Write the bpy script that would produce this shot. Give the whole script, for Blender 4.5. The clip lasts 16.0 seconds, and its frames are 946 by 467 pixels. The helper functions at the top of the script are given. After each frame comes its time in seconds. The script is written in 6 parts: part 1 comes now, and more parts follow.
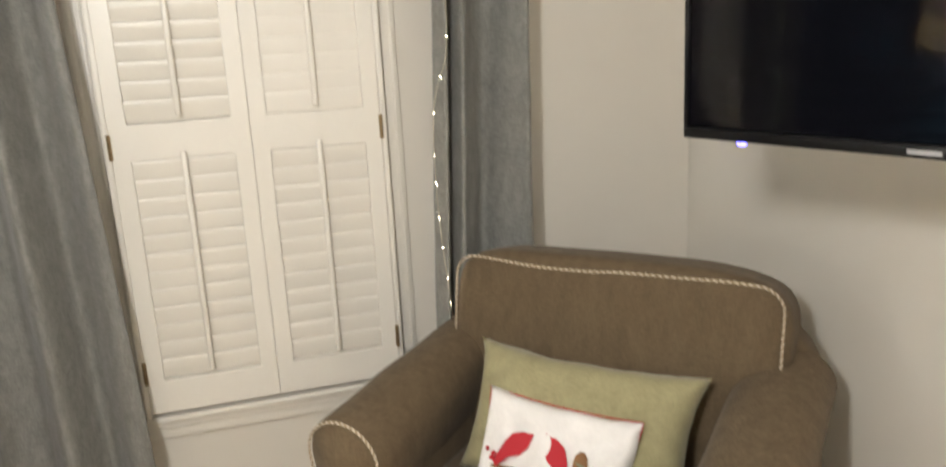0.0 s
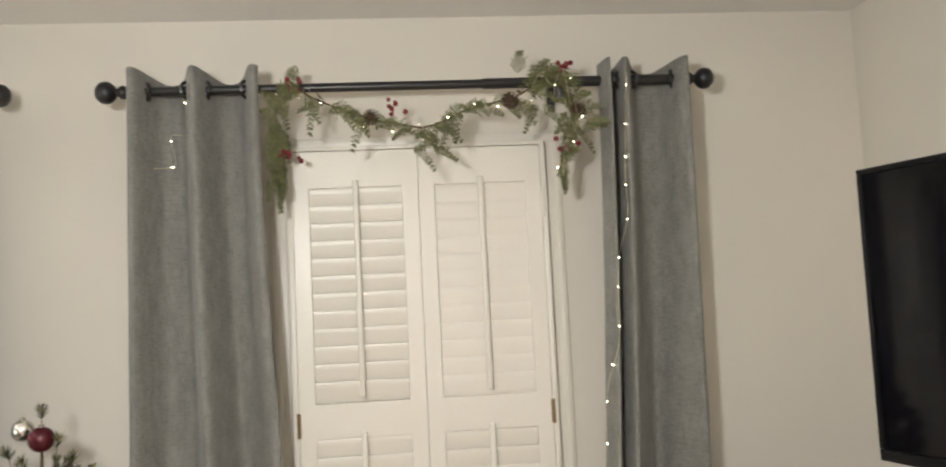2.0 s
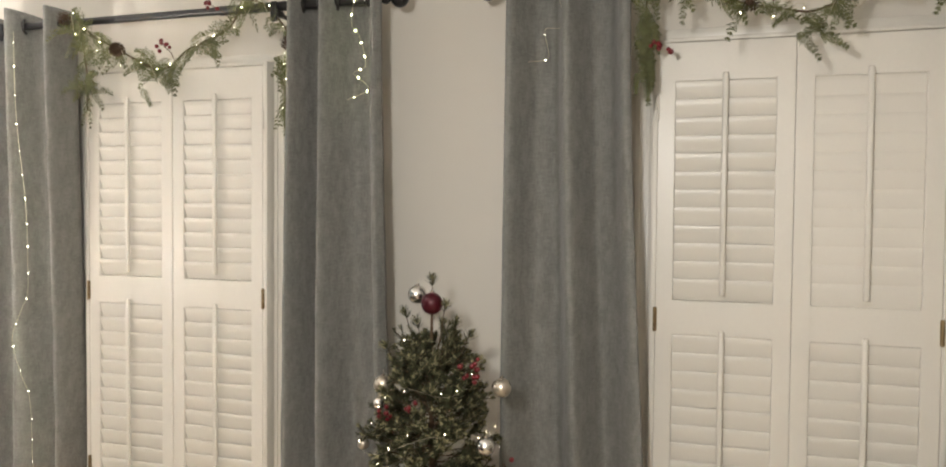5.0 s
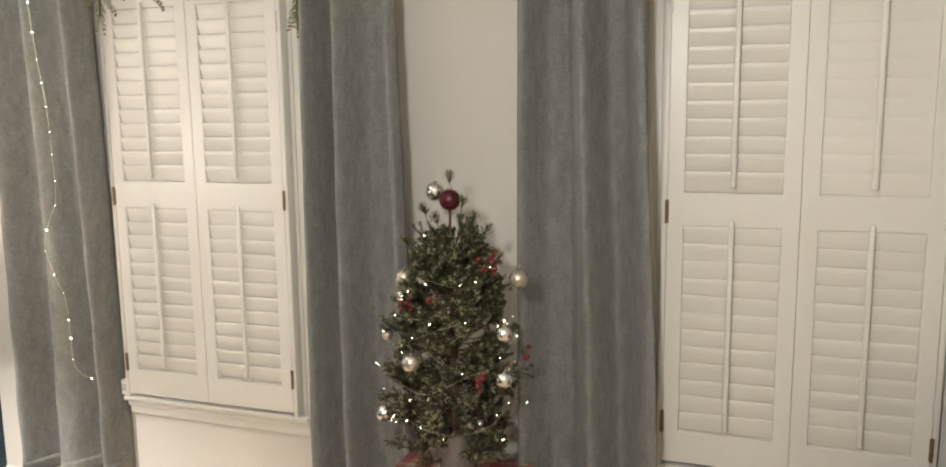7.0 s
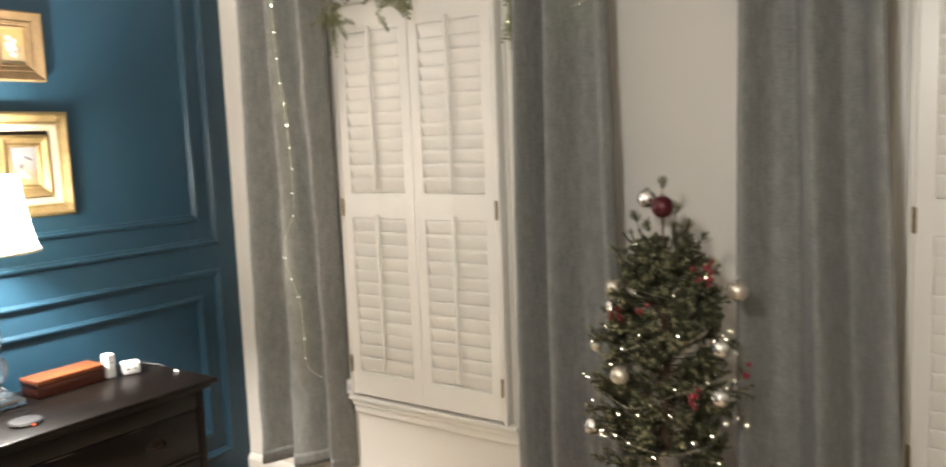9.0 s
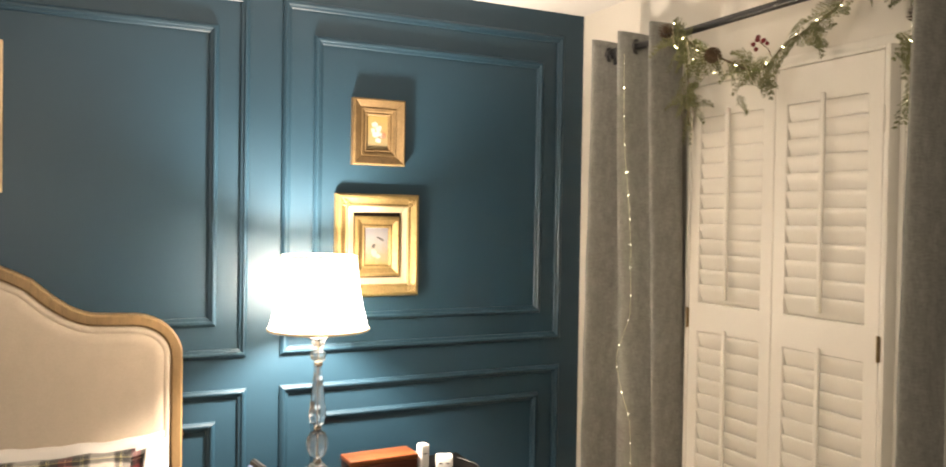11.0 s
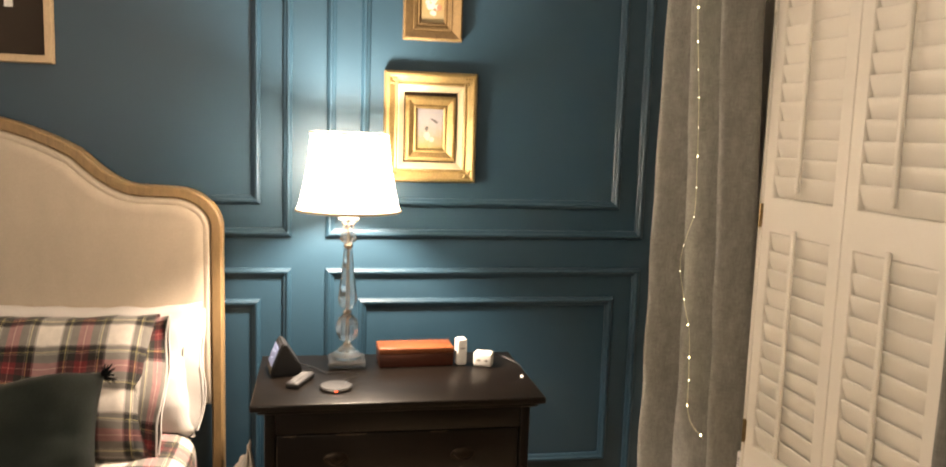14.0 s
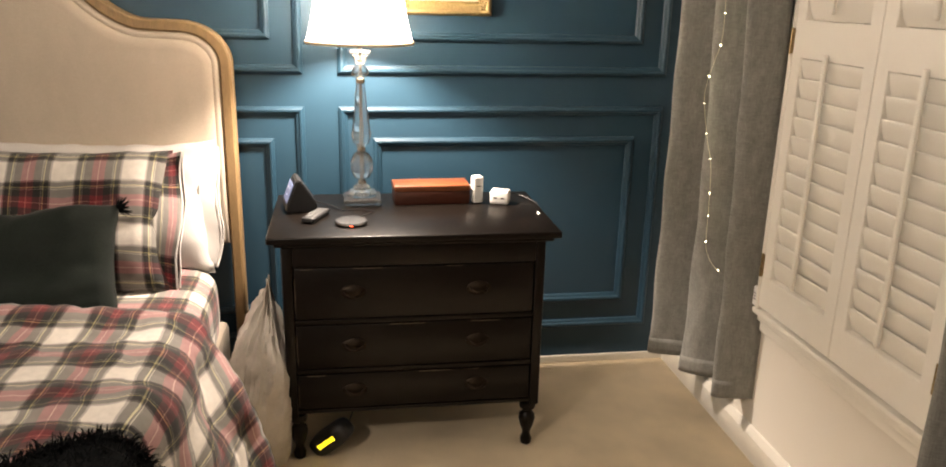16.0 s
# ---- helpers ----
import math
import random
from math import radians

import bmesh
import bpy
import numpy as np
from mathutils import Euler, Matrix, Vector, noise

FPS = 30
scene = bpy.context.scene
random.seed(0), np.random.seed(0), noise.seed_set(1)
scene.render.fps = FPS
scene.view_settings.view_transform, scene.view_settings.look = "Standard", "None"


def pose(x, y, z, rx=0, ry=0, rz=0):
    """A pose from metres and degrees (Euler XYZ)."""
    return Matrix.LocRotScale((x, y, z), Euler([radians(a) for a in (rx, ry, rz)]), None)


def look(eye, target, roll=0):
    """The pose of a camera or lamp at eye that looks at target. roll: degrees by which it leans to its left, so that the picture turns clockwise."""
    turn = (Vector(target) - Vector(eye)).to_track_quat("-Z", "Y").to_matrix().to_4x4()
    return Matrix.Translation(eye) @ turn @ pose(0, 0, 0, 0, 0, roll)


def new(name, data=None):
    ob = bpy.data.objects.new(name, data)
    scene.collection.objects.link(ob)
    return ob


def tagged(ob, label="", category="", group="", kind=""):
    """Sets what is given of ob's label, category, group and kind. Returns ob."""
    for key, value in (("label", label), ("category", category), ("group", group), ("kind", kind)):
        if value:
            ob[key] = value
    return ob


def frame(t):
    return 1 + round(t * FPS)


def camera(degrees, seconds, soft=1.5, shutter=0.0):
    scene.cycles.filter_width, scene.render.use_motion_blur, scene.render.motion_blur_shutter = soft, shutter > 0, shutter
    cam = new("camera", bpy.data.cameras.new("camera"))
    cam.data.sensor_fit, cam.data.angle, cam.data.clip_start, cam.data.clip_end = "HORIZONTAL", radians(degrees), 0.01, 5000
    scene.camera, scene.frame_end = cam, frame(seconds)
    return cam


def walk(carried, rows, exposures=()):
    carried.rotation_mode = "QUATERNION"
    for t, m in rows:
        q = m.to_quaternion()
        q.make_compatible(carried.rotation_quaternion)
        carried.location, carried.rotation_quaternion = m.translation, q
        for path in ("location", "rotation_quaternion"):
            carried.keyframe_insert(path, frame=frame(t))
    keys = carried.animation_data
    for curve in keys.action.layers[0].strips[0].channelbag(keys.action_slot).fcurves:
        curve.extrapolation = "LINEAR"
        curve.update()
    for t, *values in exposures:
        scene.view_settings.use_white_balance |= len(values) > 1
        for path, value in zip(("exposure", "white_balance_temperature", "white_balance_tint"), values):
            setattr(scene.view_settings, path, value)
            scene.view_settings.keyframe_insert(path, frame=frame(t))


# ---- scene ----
cam = camera(60.9, 16.0, soft=1.8, shutter=0.4)
PATH = [
    (0, (3.019, -2.317, 1.497), (3.566, -0.451, 1.027), -3.0),
    (0.5, (3.011, -2.322, 1.517), (3.467, -0.388, 1.293), -2.6),
    (1, (3.033, -2.307, 1.571), (3.391, -0.341, 1.499), -3.7),
    (1.5, (3.02, -2.331, 1.598), (3.31, -0.353, 1.671), -3.4),
    (2, (3.013, -2.345, 1.604), (3.195, -0.36, 1.76), -2.8),
    (2.5, (3.001, -2.357, 1.614), (3.012, -0.365, 1.782), -1.9),
    (3, (3.004, -2.366, 1.619), (2.861, -0.377, 1.771), -1.3),
    (3.5, (2.983, -2.362, 1.588), (2.689, -0.388, 1.717), -0.6),
    (4, (2.97, -2.366, 1.591), (2.51, -0.421, 1.673), -0.0),
    (4.5, (2.948, -2.361, 1.586), (2.399, -0.438, 1.6), 0.3),
    (5, (2.936, -2.347, 1.579), (2.308, -0.449, 1.513), 0.5),
    (7.5, (2.95, -2.432, 1.555), (2.283, -0.575, 1.227), -0.9),
    (8, (2.978, -2.453, 1.571), (2.245, -0.624, 1.229), -1.6),
    (8.5, (2.999, -2.434, 1.559), (2.103, -0.673, 1.251), -2.2),
    (9, (2.948, -2.368, 1.52), (1.819, -0.735, 1.285), -2.2),
    (9.5, (2.874, -2.27, 1.53), (1.527, -0.801, 1.362), -2.0),
    (10, (2.86, -2.133, 1.549), (1.307, -0.877, 1.444), -1.3),
    (12.5, (2.791, -1.468, 1.612), (0.866, -0.93, 1.55), 3.0),
    (13, (2.818, -1.302, 1.576), (0.875, -0.842, 1.474), 2.9),
    (13.5, (2.815, -1.27, 1.525), (0.864, -0.867, 1.358), 2.5),
    (14, (2.795, -1.27, 1.475), (0.846, -0.898, 1.225), 1.9),
    (14.5, (2.786, -1.253, 1.451), (0.849, -0.907, 1.096), 1.5),
    (15, (2.78, -1.254, 1.41), (0.861, -0.914, 0.959), 1.4),
    (15.5, (2.774, -1.237, 1.388), (0.872, -0.914, 0.859), 1.4),
    (16, (2.768, -1.237, 1.379), (0.879, -0.926, 0.8), 1.4),
]
TONE = [(0, 0.98, 6150, 8), (2, 0.80, 6100, 8), (3.5, 0.60, 6180, 8), (5, 0.51, 6230, 9), (7.5, 0.54, 6180, 9), (9, 0.44, 6200, 9), (10, 0.34, 7150, 11), (12.5, 0.14, 7650, 14), (14, 0.10, 8100, 16), (16, 0.12, 7300, 15)]
walk(cam, [(t, look(eye, target, roll)) for t, eye, target, roll in PATH], TONE)

# ---- light ----
world = bpy.data.worlds.new("night")
world.use_nodes = True
world.node_tree.nodes["Background"].inputs[0].default_value = (0.010, 0.013, 0.022, 1)
world.node_tree.nodes["Background"].inputs[1].default_value = 0.5
scene.world = world
BULB_W, CEIL_W = 126.0, 49.0
WARM, CEIL_COL = (1.0, 0.90, 0.80), (1.0, 0.94, 0.86)

W_E, W_S, CEIL = 4.45, -5.0, 2.44


# ---- helpers ----
def nodes_of(name):
    m = bpy.data.materials.new(name)
    m.use_nodes = True
    nt = m.node_tree
    return m, nt, nt.nodes["Principled BSDF"]


def mat(name, col, rough=0.6, metal=0.0, var=0.12, scale=6.0, fine=120.0, bump=0.1, spec=0.5, stretch=(1, 1, 1), sheen=0.0, rnd=0.0, coat=0.0):
    """A painted, woven or worn surface: broad blotches, fine grain and relief."""
    m, nt, b = nodes_of(name)
    n, l = nt.nodes, nt.links
    tc = n.new("ShaderNodeTexCoord")
    mp = n.new("ShaderNodeMapping")
    mp.inputs["Scale"].default_value = stretch
    l.new(tc.outputs["Object"], mp.inputs[0])
    big, small = n.new("ShaderNodeTexNoise"), n.new("ShaderNodeTexNoise")
    big.inputs["Scale"].default_value, small.inputs["Scale"].default_value = scale, fine
    big.inputs["Detail"].default_value, small.inputs["Detail"].default_value = 4, 3
    l.new(mp.outputs[0], big.inputs[0])
    l.new(mp.outputs[0], small.inputs[0])
    mix = n.new("ShaderNodeMath")
    mix.operation = "ADD"
    l.new(big.outputs[0], mix.inputs[0])
    l.new(small.outputs[0], mix.inputs[1])
    half = n.new("ShaderNodeMath")
    half.operation = "MULTIPLY"
    half.inputs[1].default_value = 0.5
    l.new(mix.outputs[0], half.inputs[0])
    ramp = n.new("ShaderNodeValToRGB")
    ramp.color_ramp.elements[0].position, ramp.color_ramp.elements[1].position = 0.3, 0.7
    ramp.color_ramp.elements[0].color = (*[c * (1 - var) for c in col], 1)
    ramp.color_ramp.elements[1].color = (*[min(1, c * (1 + var)) for c in col], 1)
    l.new(half.outputs[0], ramp.inputs[0])
    out = ramp.outputs[0]
    if rnd:
        info, hsv, mr = n.new("ShaderNodeObjectInfo"), n.new("ShaderNodeHueSaturation"), n.new("ShaderNodeMapRange")
        mr.inputs[3].default_value, mr.inputs[4].default_value = 1 - rnd, 1 + rnd
        l.new(info.outputs["Random"], mr.inputs[0])
        l.new(mr.outputs[0], hsv.inputs["Value"])
        l.new(out, hsv.inputs["Color"])
        out = hsv.outputs[0]
    l.new(out, b.inputs["Base Color"])
    rr = n.new("ShaderNodeMapRange")
    rr.inputs[3].default_value, rr.inputs[4].default_value = max(0.02, rough - 0.08), min(1, rough + 0.08)
    l.new(big.outputs[0], rr.inputs[0])
    l.new(rr.outputs[0], b.inputs["Roughness"])
    b.inputs["Metallic"].default_value = metal
    b.inputs["Specular IOR Level"].default_value = spec
    b.inputs["Sheen Weight"].default_value = sheen
    b.inputs["Coat Weight"].default_value = coat
    if bump:
        bp = n.new("ShaderNodeBump")
        bp.inputs["Strength"].default_value, bp.inputs["Distance"].default_value = bump, 0.004
        l.new(small.outputs[0], bp.inputs["Height"])
        l.new(bp.outputs[0], b.inputs["Normal"])
    return m


def cloth(name, col, var=0.25, thread=700.0, sheen=0.2, slub=40.0):
    """Woven cloth: crossed threads, with slubs running along them."""
    m, nt, b = nodes_of(name)
    n, l = nt.nodes, nt.links
    tc = n.new("ShaderNodeTexCoord")
    vals = []
    for st in ((1, 1, 0.12), (0.12, 0.12, 1)):
        mp, no = n.new("ShaderNodeMapping"), n.new("ShaderNodeTexNoise")
        mp.inputs["Scale"].default_value = st
        no.inputs["Scale"].default_value, no.inputs["Detail"].default_value = thread, 2
        l.new(tc.outputs["Object"], mp.inputs[0])
        l.new(mp.outputs[0], no.inputs[0])
        vals.append(no)
    add = n.new("ShaderNodeMath")
    add.operation = "ADD"
    l.new(vals[0].outputs[0], add.inputs[0])
    l.new(vals[1].outputs[0], add.inputs[1])
    big = n.new("ShaderNodeTexNoise")
    big.inputs["Scale"].default_value, big.inputs["Detail"].default_value = slub, 5
    mb = n.new("ShaderNodeMapping")
    mb.inputs["Scale"].default_value = (1.4, 1.4, 0.55)
    l.new(tc.outputs["Object"], mb.inputs[0])
    l.new(mb.outputs[0], big.inputs[0])
    add2 = n.new("ShaderNodeMath")
    add2.operation = "ADD"
    l.new(add.outputs[0], add2.inputs[0])
    l.new(big.outputs[0], add2.inputs[1])
    third = n.new("ShaderNodeMath")
    third.operation = "DIVIDE"
    third.inputs[1].default_value = 3
    l.new(add2.outputs[0], third.inputs[0])
    ramp = n.new("ShaderNodeValToRGB")
    ramp.color_ramp.elements[0].position, ramp.color_ramp.elements[1].position = 0.38, 0.62
    ramp.color_ramp.elements[0].color = (*[c * (1 - var) for c in col], 1)
    ramp.color_ramp.elements[1].color = (*[min(1, c * (1 + var)) for c in col], 1)
    l.new(third.outputs[0], ramp.inputs[0])
    l.new(ramp.outputs[0], b.inputs["Base Color"])
    b.inputs["Roughness"].default_value = 0.9
    b.inputs["Specular IOR Level"].default_value = 0.2
    b.inputs["Sheen Weight"].default_value = sheen
    bp = n.new("ShaderNodeBump")
    bp.inputs["Strength"].default_value, bp.inputs["Distance"].default_value = 0.25, 0.002
    l.new(third.outputs[0], bp.inputs["Height"])
    l.new(bp.outputs[0], b.inputs["Normal"])
    return m


def tartan(name, period, stops, rough=0.85):
    """Tartan on the UV map (in metres): one run of stripes each way, woven half and half."""
    m, nt, b = nodes_of(name)
    n, l = nt.nodes, nt.links
    uv, sep = n.new("ShaderNodeUVMap"), n.new("ShaderNodeSeparateXYZ")
    l.new(uv.outputs[0], sep.inputs[0])
    cols = []
    for axis in (0, 1):
        d, f, r = n.new("ShaderNodeMath"), n.new("ShaderNodeMath"), n.new("ShaderNodeValToRGB")
        d.operation, f.operation = "DIVIDE", "FRACT"
        d.inputs[1].default_value = period
        l.new(sep.outputs[axis], d.inputs[0])
        l.new(d.outputs[0], f.inputs[0])
        l.new(f.outputs[0], r.inputs[0])
        r.color_ramp.interpolation = "CONSTANT"
        e = r.color_ramp.elements
        while len(e) < len(stops):
            e.new(0.5)
        for el, (p, c) in zip(e, stops):
            el.position, el.color = p, (c[0] ** 0.5, c[1] ** 0.5, c[2] ** 0.5, 1)
        cols.append(r.outputs[0])
    mx = n.new("ShaderNodeMix")
    mx.data_type, mx.blend_type = "RGBA", "MIX"
    mx.inputs["Factor"].default_value = 0.5
    l.new(cols[0], mx.inputs["A"])
    l.new(cols[1], mx.inputs["B"])
    root = n.new("ShaderNodeGamma")
    root.inputs["Gamma"].default_value = 2.0
    l.new(mx.outputs["Result"], root.inputs[0])
    no = n.new("ShaderNodeTexNoise")
    no.inputs["Scale"].default_value, no.inputs["Detail"].default_value = 60, 5
    tc = n.new("ShaderNodeTexCoord")
    l.new(tc.outputs["Object"], no.inputs[0])
    mr, hsv = n.new("ShaderNodeMapRange"), n.new("ShaderNodeHueSaturation")
    mr.inputs[3].default_value, mr.inputs[4].default_value = 0.8, 1.2
    l.new(no.outputs[0], mr.inputs[0])
    l.new(mr.outputs[0], hsv.inputs["Value"])
    l.new(root.outputs[0], hsv.inputs["Color"])
    l.new(hsv.outputs[0], b.inputs["Base Color"])
    b.inputs["Roughness"].default_value = rough
    b.inputs["Sheen Weight"].default_value = 0.15
    bp = n.new("ShaderNodeBump")
    bp.inputs["Strength"].default_value, bp.inputs["Distance"].default_value = 0.2, 0.004
    l.new(no.outputs[0], bp.inputs["Height"])
    l.new(bp.outputs[0], b.inputs["Normal"])
    return m


def glow(name, col, strength):
    m, nt, b = nodes_of(name)
    b.inputs["Base Color"].default_value = (*col, 1)
    b.inputs["Emission Color"].default_value = (*col, 1)
    b.inputs["Emission Strength"].default_value = strength
    return m


def plain(name, col, rough=0.5, metal=0.0, trans=0.0, ior=1.45, spec=0.5):
    m, nt, b = nodes_of(name)
    b.inputs["Base Color"].default_value = (*col, 1)
    b.inputs["Roughness"].default_value = rough
    b.inputs["Metallic"].default_value = metal
    b.inputs["Transmission Weight"].default_value = trans
    b.inputs["IOR"].default_value = ior
    b.inputs["Specular IOR Level"].default_value = spec
    return m


def box(bm, x0, x1, y0, y1, z0, z1, bevel=0.0, seg=2):
    g = bmesh.ops.create_cube(bm, size=1.0)["verts"]
    bmesh.ops.scale(bm, vec=(x1 - x0, y1 - y0, z1 - z0), verts=g)
    bmesh.ops.translate(bm, vec=((x0 + x1) / 2, (y0 + y1) / 2, (z0 + z1) / 2), verts=g)
    if bevel:
        es = list({e for v in g for e in v.link_edges})
        bmesh.ops.bevel(bm, geom=es, offset=bevel, segments=seg, affect="EDGES", profile=0.5)
    return bm


def lathe(bm, prof, n=24, at=(0, 0, 0), axis="z", squash=1.0):
    rings = []
    for r, h in prof:
        ring = []
        for i in range(n):
            a = 2 * math.pi * i / n
            p = (r * math.cos(a), r * math.sin(a) * squash, h)
            if axis == "y":
                p = (p[0], p[2], p[1])
            elif axis == "x":
                p = (p[2], p[0], p[1])
            ring.append(bm.verts.new((p[0] + at[0], p[1] + at[1], p[2] + at[2])))
        rings.append(ring)
    for a, b in zip(rings, rings[1:]):
        for i in range(n):
            bm.faces.new((a[i], a[(i + 1) % n], b[(i + 1) % n], b[i]))
    if prof[0][0] > 1e-6:
        bm.faces.new(rings[0][::-1])
    if prof[-1][0] > 1e-6:
        bm.faces.new(rings[-1])
    return bm


def tube(bm, pts, r, n=6, r1=None):
    pts = [Vector(p) for p in pts]
    rings = []
    for i, p in enumerate(pts):
        d = (pts[min(i + 1, len(pts) - 1)] - pts[max(i - 1, 0)]).normalized()
        up = Vector((0, 0, 1)) if abs(d.z) < 0.9 else Vector((1, 0, 0))
        a = d.cross(up).normalized()
        b = d.cross(a)
        rr = r if r1 is None else r + (r1 - r) * i / max(1, len(pts) - 1)
        rings.append([bm.verts.new(p + rr * (math.cos(2 * math.pi * k / n) * a + math.sin(2 * math.pi * k / n) * b)) for k in range(n)])
    for a, b in zip(rings, rings[1:]):
        for i in range(n):
            bm.faces.new((a[i], a[(i + 1) % n], b[(i + 1) % n], b[i]))
    bm.faces.new(rings[0][::-1])
    bm.faces.new(rings[-1])
    return bm


def ball(bm, at, r, u=12, v=8):
    bmesh.ops.create_uvsphere(bm, u_segments=u, v_segments=v, radius=r, matrix=Matrix.Translation(at))
    return bm


def sheet(bm, nu, nv, fn, uvfn=None):
    """A grid of points fn(u, v), u and v from 0 to 1, with a UV map from uvfn."""
    uvl = bm.loops.layers.uv.verify() if uvfn else None
    vs = [[bm.verts.new(fn(i / nu, j / nv)) for j in range(nv + 1)] for i in range(nu + 1)]
    for i in range(nu):
        for j in range(nv):
            f = bm.faces.new((vs[i][j], vs[i + 1][j], vs[i + 1][j + 1], vs[i][j + 1]))
            if uvfn:
                for lp, (a, b) in zip(f.loops, ((i, j), (i + 1, j), (i + 1, j + 1), (i, j + 1))):
                    lp[uvl].uv = uvfn(a / nu, b / nv)
    return bm


def mesh_of(name, bm, material, smooth=True, angle=40):
    bmesh.ops.recalc_face_normals(bm, faces=bm.faces)
    if smooth:
        lim = radians(angle)
        for f in bm.faces:
            f.smooth = True
        for e in bm.edges:
            if len(e.link_faces) == 2 and e.calc_face_angle(0) > lim:
                e.smooth = False
    me = bpy.data.meshes.new(name)
    bm.to_mesh(me)
    bm.free()
    if material:
        me.materials.append(material)
    return me


def thing(name, label, category, at=(0, 0, 0), rz=0.0, group="", kind=""):
    ob = new(name)
    ob.matrix_world = pose(*at, 0, 0, rz)
    ob.empty_display_size = 0.05
    return tagged(ob, label, category, group, kind)


def part(name, bm, material, parent, label="", smooth=True, m=None, angle=40):
    """Links a bmesh as one mesh object under a thing or a part."""
    ob = new(name, mesh_of(name, bm, material, smooth, angle))
    ob.parent = parent
    if m is not None:
        ob.matrix_basis = m
    return tagged(ob, label)


def single(name, bm, material, label="", category="", group="", kind="", m=None, smooth=True, angle=40):
    ob = new(name, mesh_of(name, bm, material, smooth, angle))
    if m is not None:
        ob.matrix_basis = m
    return tagged(ob, label, category, group, kind)


def thick(ob, t, offset=0.0):
    md = ob.modifiers.new("thickness", "SOLIDIFY")
    md.thickness, md.offset = t, offset
    return ob


def B():
    return bmesh.new()


# ---- materials ----
M_WALL = mat("cream_wall_paint", (0.70, 0.665, 0.60), 0.75, var=0.03, scale=1.5, fine=260, bump=0.06, spec=0.3)
M_CEIL = mat("ceiling_paint", (0.74, 0.73, 0.71), 0.9, var=0.02, scale=2, fine=200, bump=0.12, spec=0.2)
M_TEAL = mat("teal_wall_paint", (0.0110, 0.0390, 0.0640), 0.47, var=0.06, scale=2, fine=240, bump=0.04, spec=0.42)
M_TRIM = mat("white_trim_paint", (0.76, 0.73, 0.665), 0.32, var=0.02, scale=3, fine=90, bump=0.02)
M_SHUT = mat("white_shutter_paint", (0.78, 0.75, 0.685), 0.36, var=0.02, scale=4, fine=150, bump=0.02, rnd=0.015)
M_CARPET = mat("beige_carpet", (0.78, 0.65, 0.47), 0.97, var=0.22, scale=5, fine=420, bump=1.0, spec=0.1)
M_CURT = cloth("grey_linen_weave", (0.205, 0.203, 0.189), 0.24, 420, 0.15, 30)
M_IRON = mat("black_rod_enamel", (0.012, 0.012, 0.013), 0.35, var=0.2, bump=0.03)
M_BRASS = mat("brass_hinge", (0.30, 0.22, 0.12), 0.42, 0.9, var=0.3, scale=60)
M_STEEL = mat("dark_steel_ring", (0.09, 0.09, 0.09), 0.35, 1.0, var=0.1)
M_CHAIR = cloth("brown_twill", (0.118, 0.085, 0.050), 0.22, 520, 0.06, 25)
M_PIPE = mat("cream_cord", (0.62, 0.54, 0.43), 0.85, var=0.35, scale=120, fine=300, bump=0.6)
M_PLY = mat("brown_cord", (0.33, 0.255, 0.165), 0.85, var=0.35, scale=120, fine=300, bump=0.6)
M_SAGE = cloth("sage_cushion_cloth", (0.30, 0.27, 0.15), 0.15, 600, 0.2, 20)
M_CANVAS = cloth("cream_cushion_canvas", (0.76, 0.74, 0.72), 0.05, 600, 0.1, 20)
M_RED = plain("red_print", (0.42, 0.02, 0.03), 0.8)
M_BROWNPR = plain("brown_print", (0.20, 0.10, 0.04), 0.8)
M_GREENPR = plain("grey_green_print", (0.16, 0.18, 0.12), 0.8)
M_GREYPR = plain("dark_print", (0.07, 0.055, 0.05), 0.8)
M_TVBODY = mat("black_plastic", (0.004, 0.004, 0.0045), 0.3, var=0.2, bump=0.02, spec=0.2)
M_SCREEN = plain("tv_glass", (0.002, 0.002, 0.003), 0.06, spec=0.22)
M_OAK = mat("weathered_oak", (0.23, 0.145, 0.066), 0.55, var=0.25, scale=9, fine=60, bump=0.15, stretch=(6, 6, 0.7))
M_HEADCL = cloth("oatmeal_linen", (0.46, 0.395, 0.32), 0.06, 700, 0.15, 15)
M_SHEETW = mat("white_cotton", (0.54, 0.52, 0.50), 0.9, var=0.04, scale=8, fine=300, bump=0.1, sheen=0.1)
WHT, BLK, RED_, YEL, PNK = (0.64, 0.60, 0.55), (0.006, 0.006, 0.005), (0.115, 0.004, 0.008), (0.46, 0.40, 0.17), (0.46, 0.19, 0.15)
LIL = (0.20, 0.17, 0.165)
SETT = [(0.0, WHT), (0.26, LIL), (0.285, BLK), (0.355, YEL), (0.368, BLK), (0.385, (0.34, 0.31, 0.24)), (0.393, BLK), (0.505, RED_), (0.590, PNK), (0.603, RED_),
        (0.690, BLK), (0.800, (0.34, 0.31, 0.24)), (0.808, BLK), (0.825, YEL), (0.838, BLK), (0.905, LIL), (0.930, WHT)]
M_PLAID = tartan("dress_tartan_flannel", 0.188, SETT)
M_GIFT = tartan("red_tartan_paper", 0.105, [(0.0, (0.24, 0.014, 0.014)), (0.34, (0.02, 0.03, 0.015)), (0.37, (0.24, 0.014, 0.014)), (0.42, (0.02, 0.03, 0.015)),
                                           (0.45, (0.36, 0.25, 0.13)), (0.68, (0.02, 0.03, 0.015)), (0.71, (0.24, 0.014, 0.014))], 0.5)
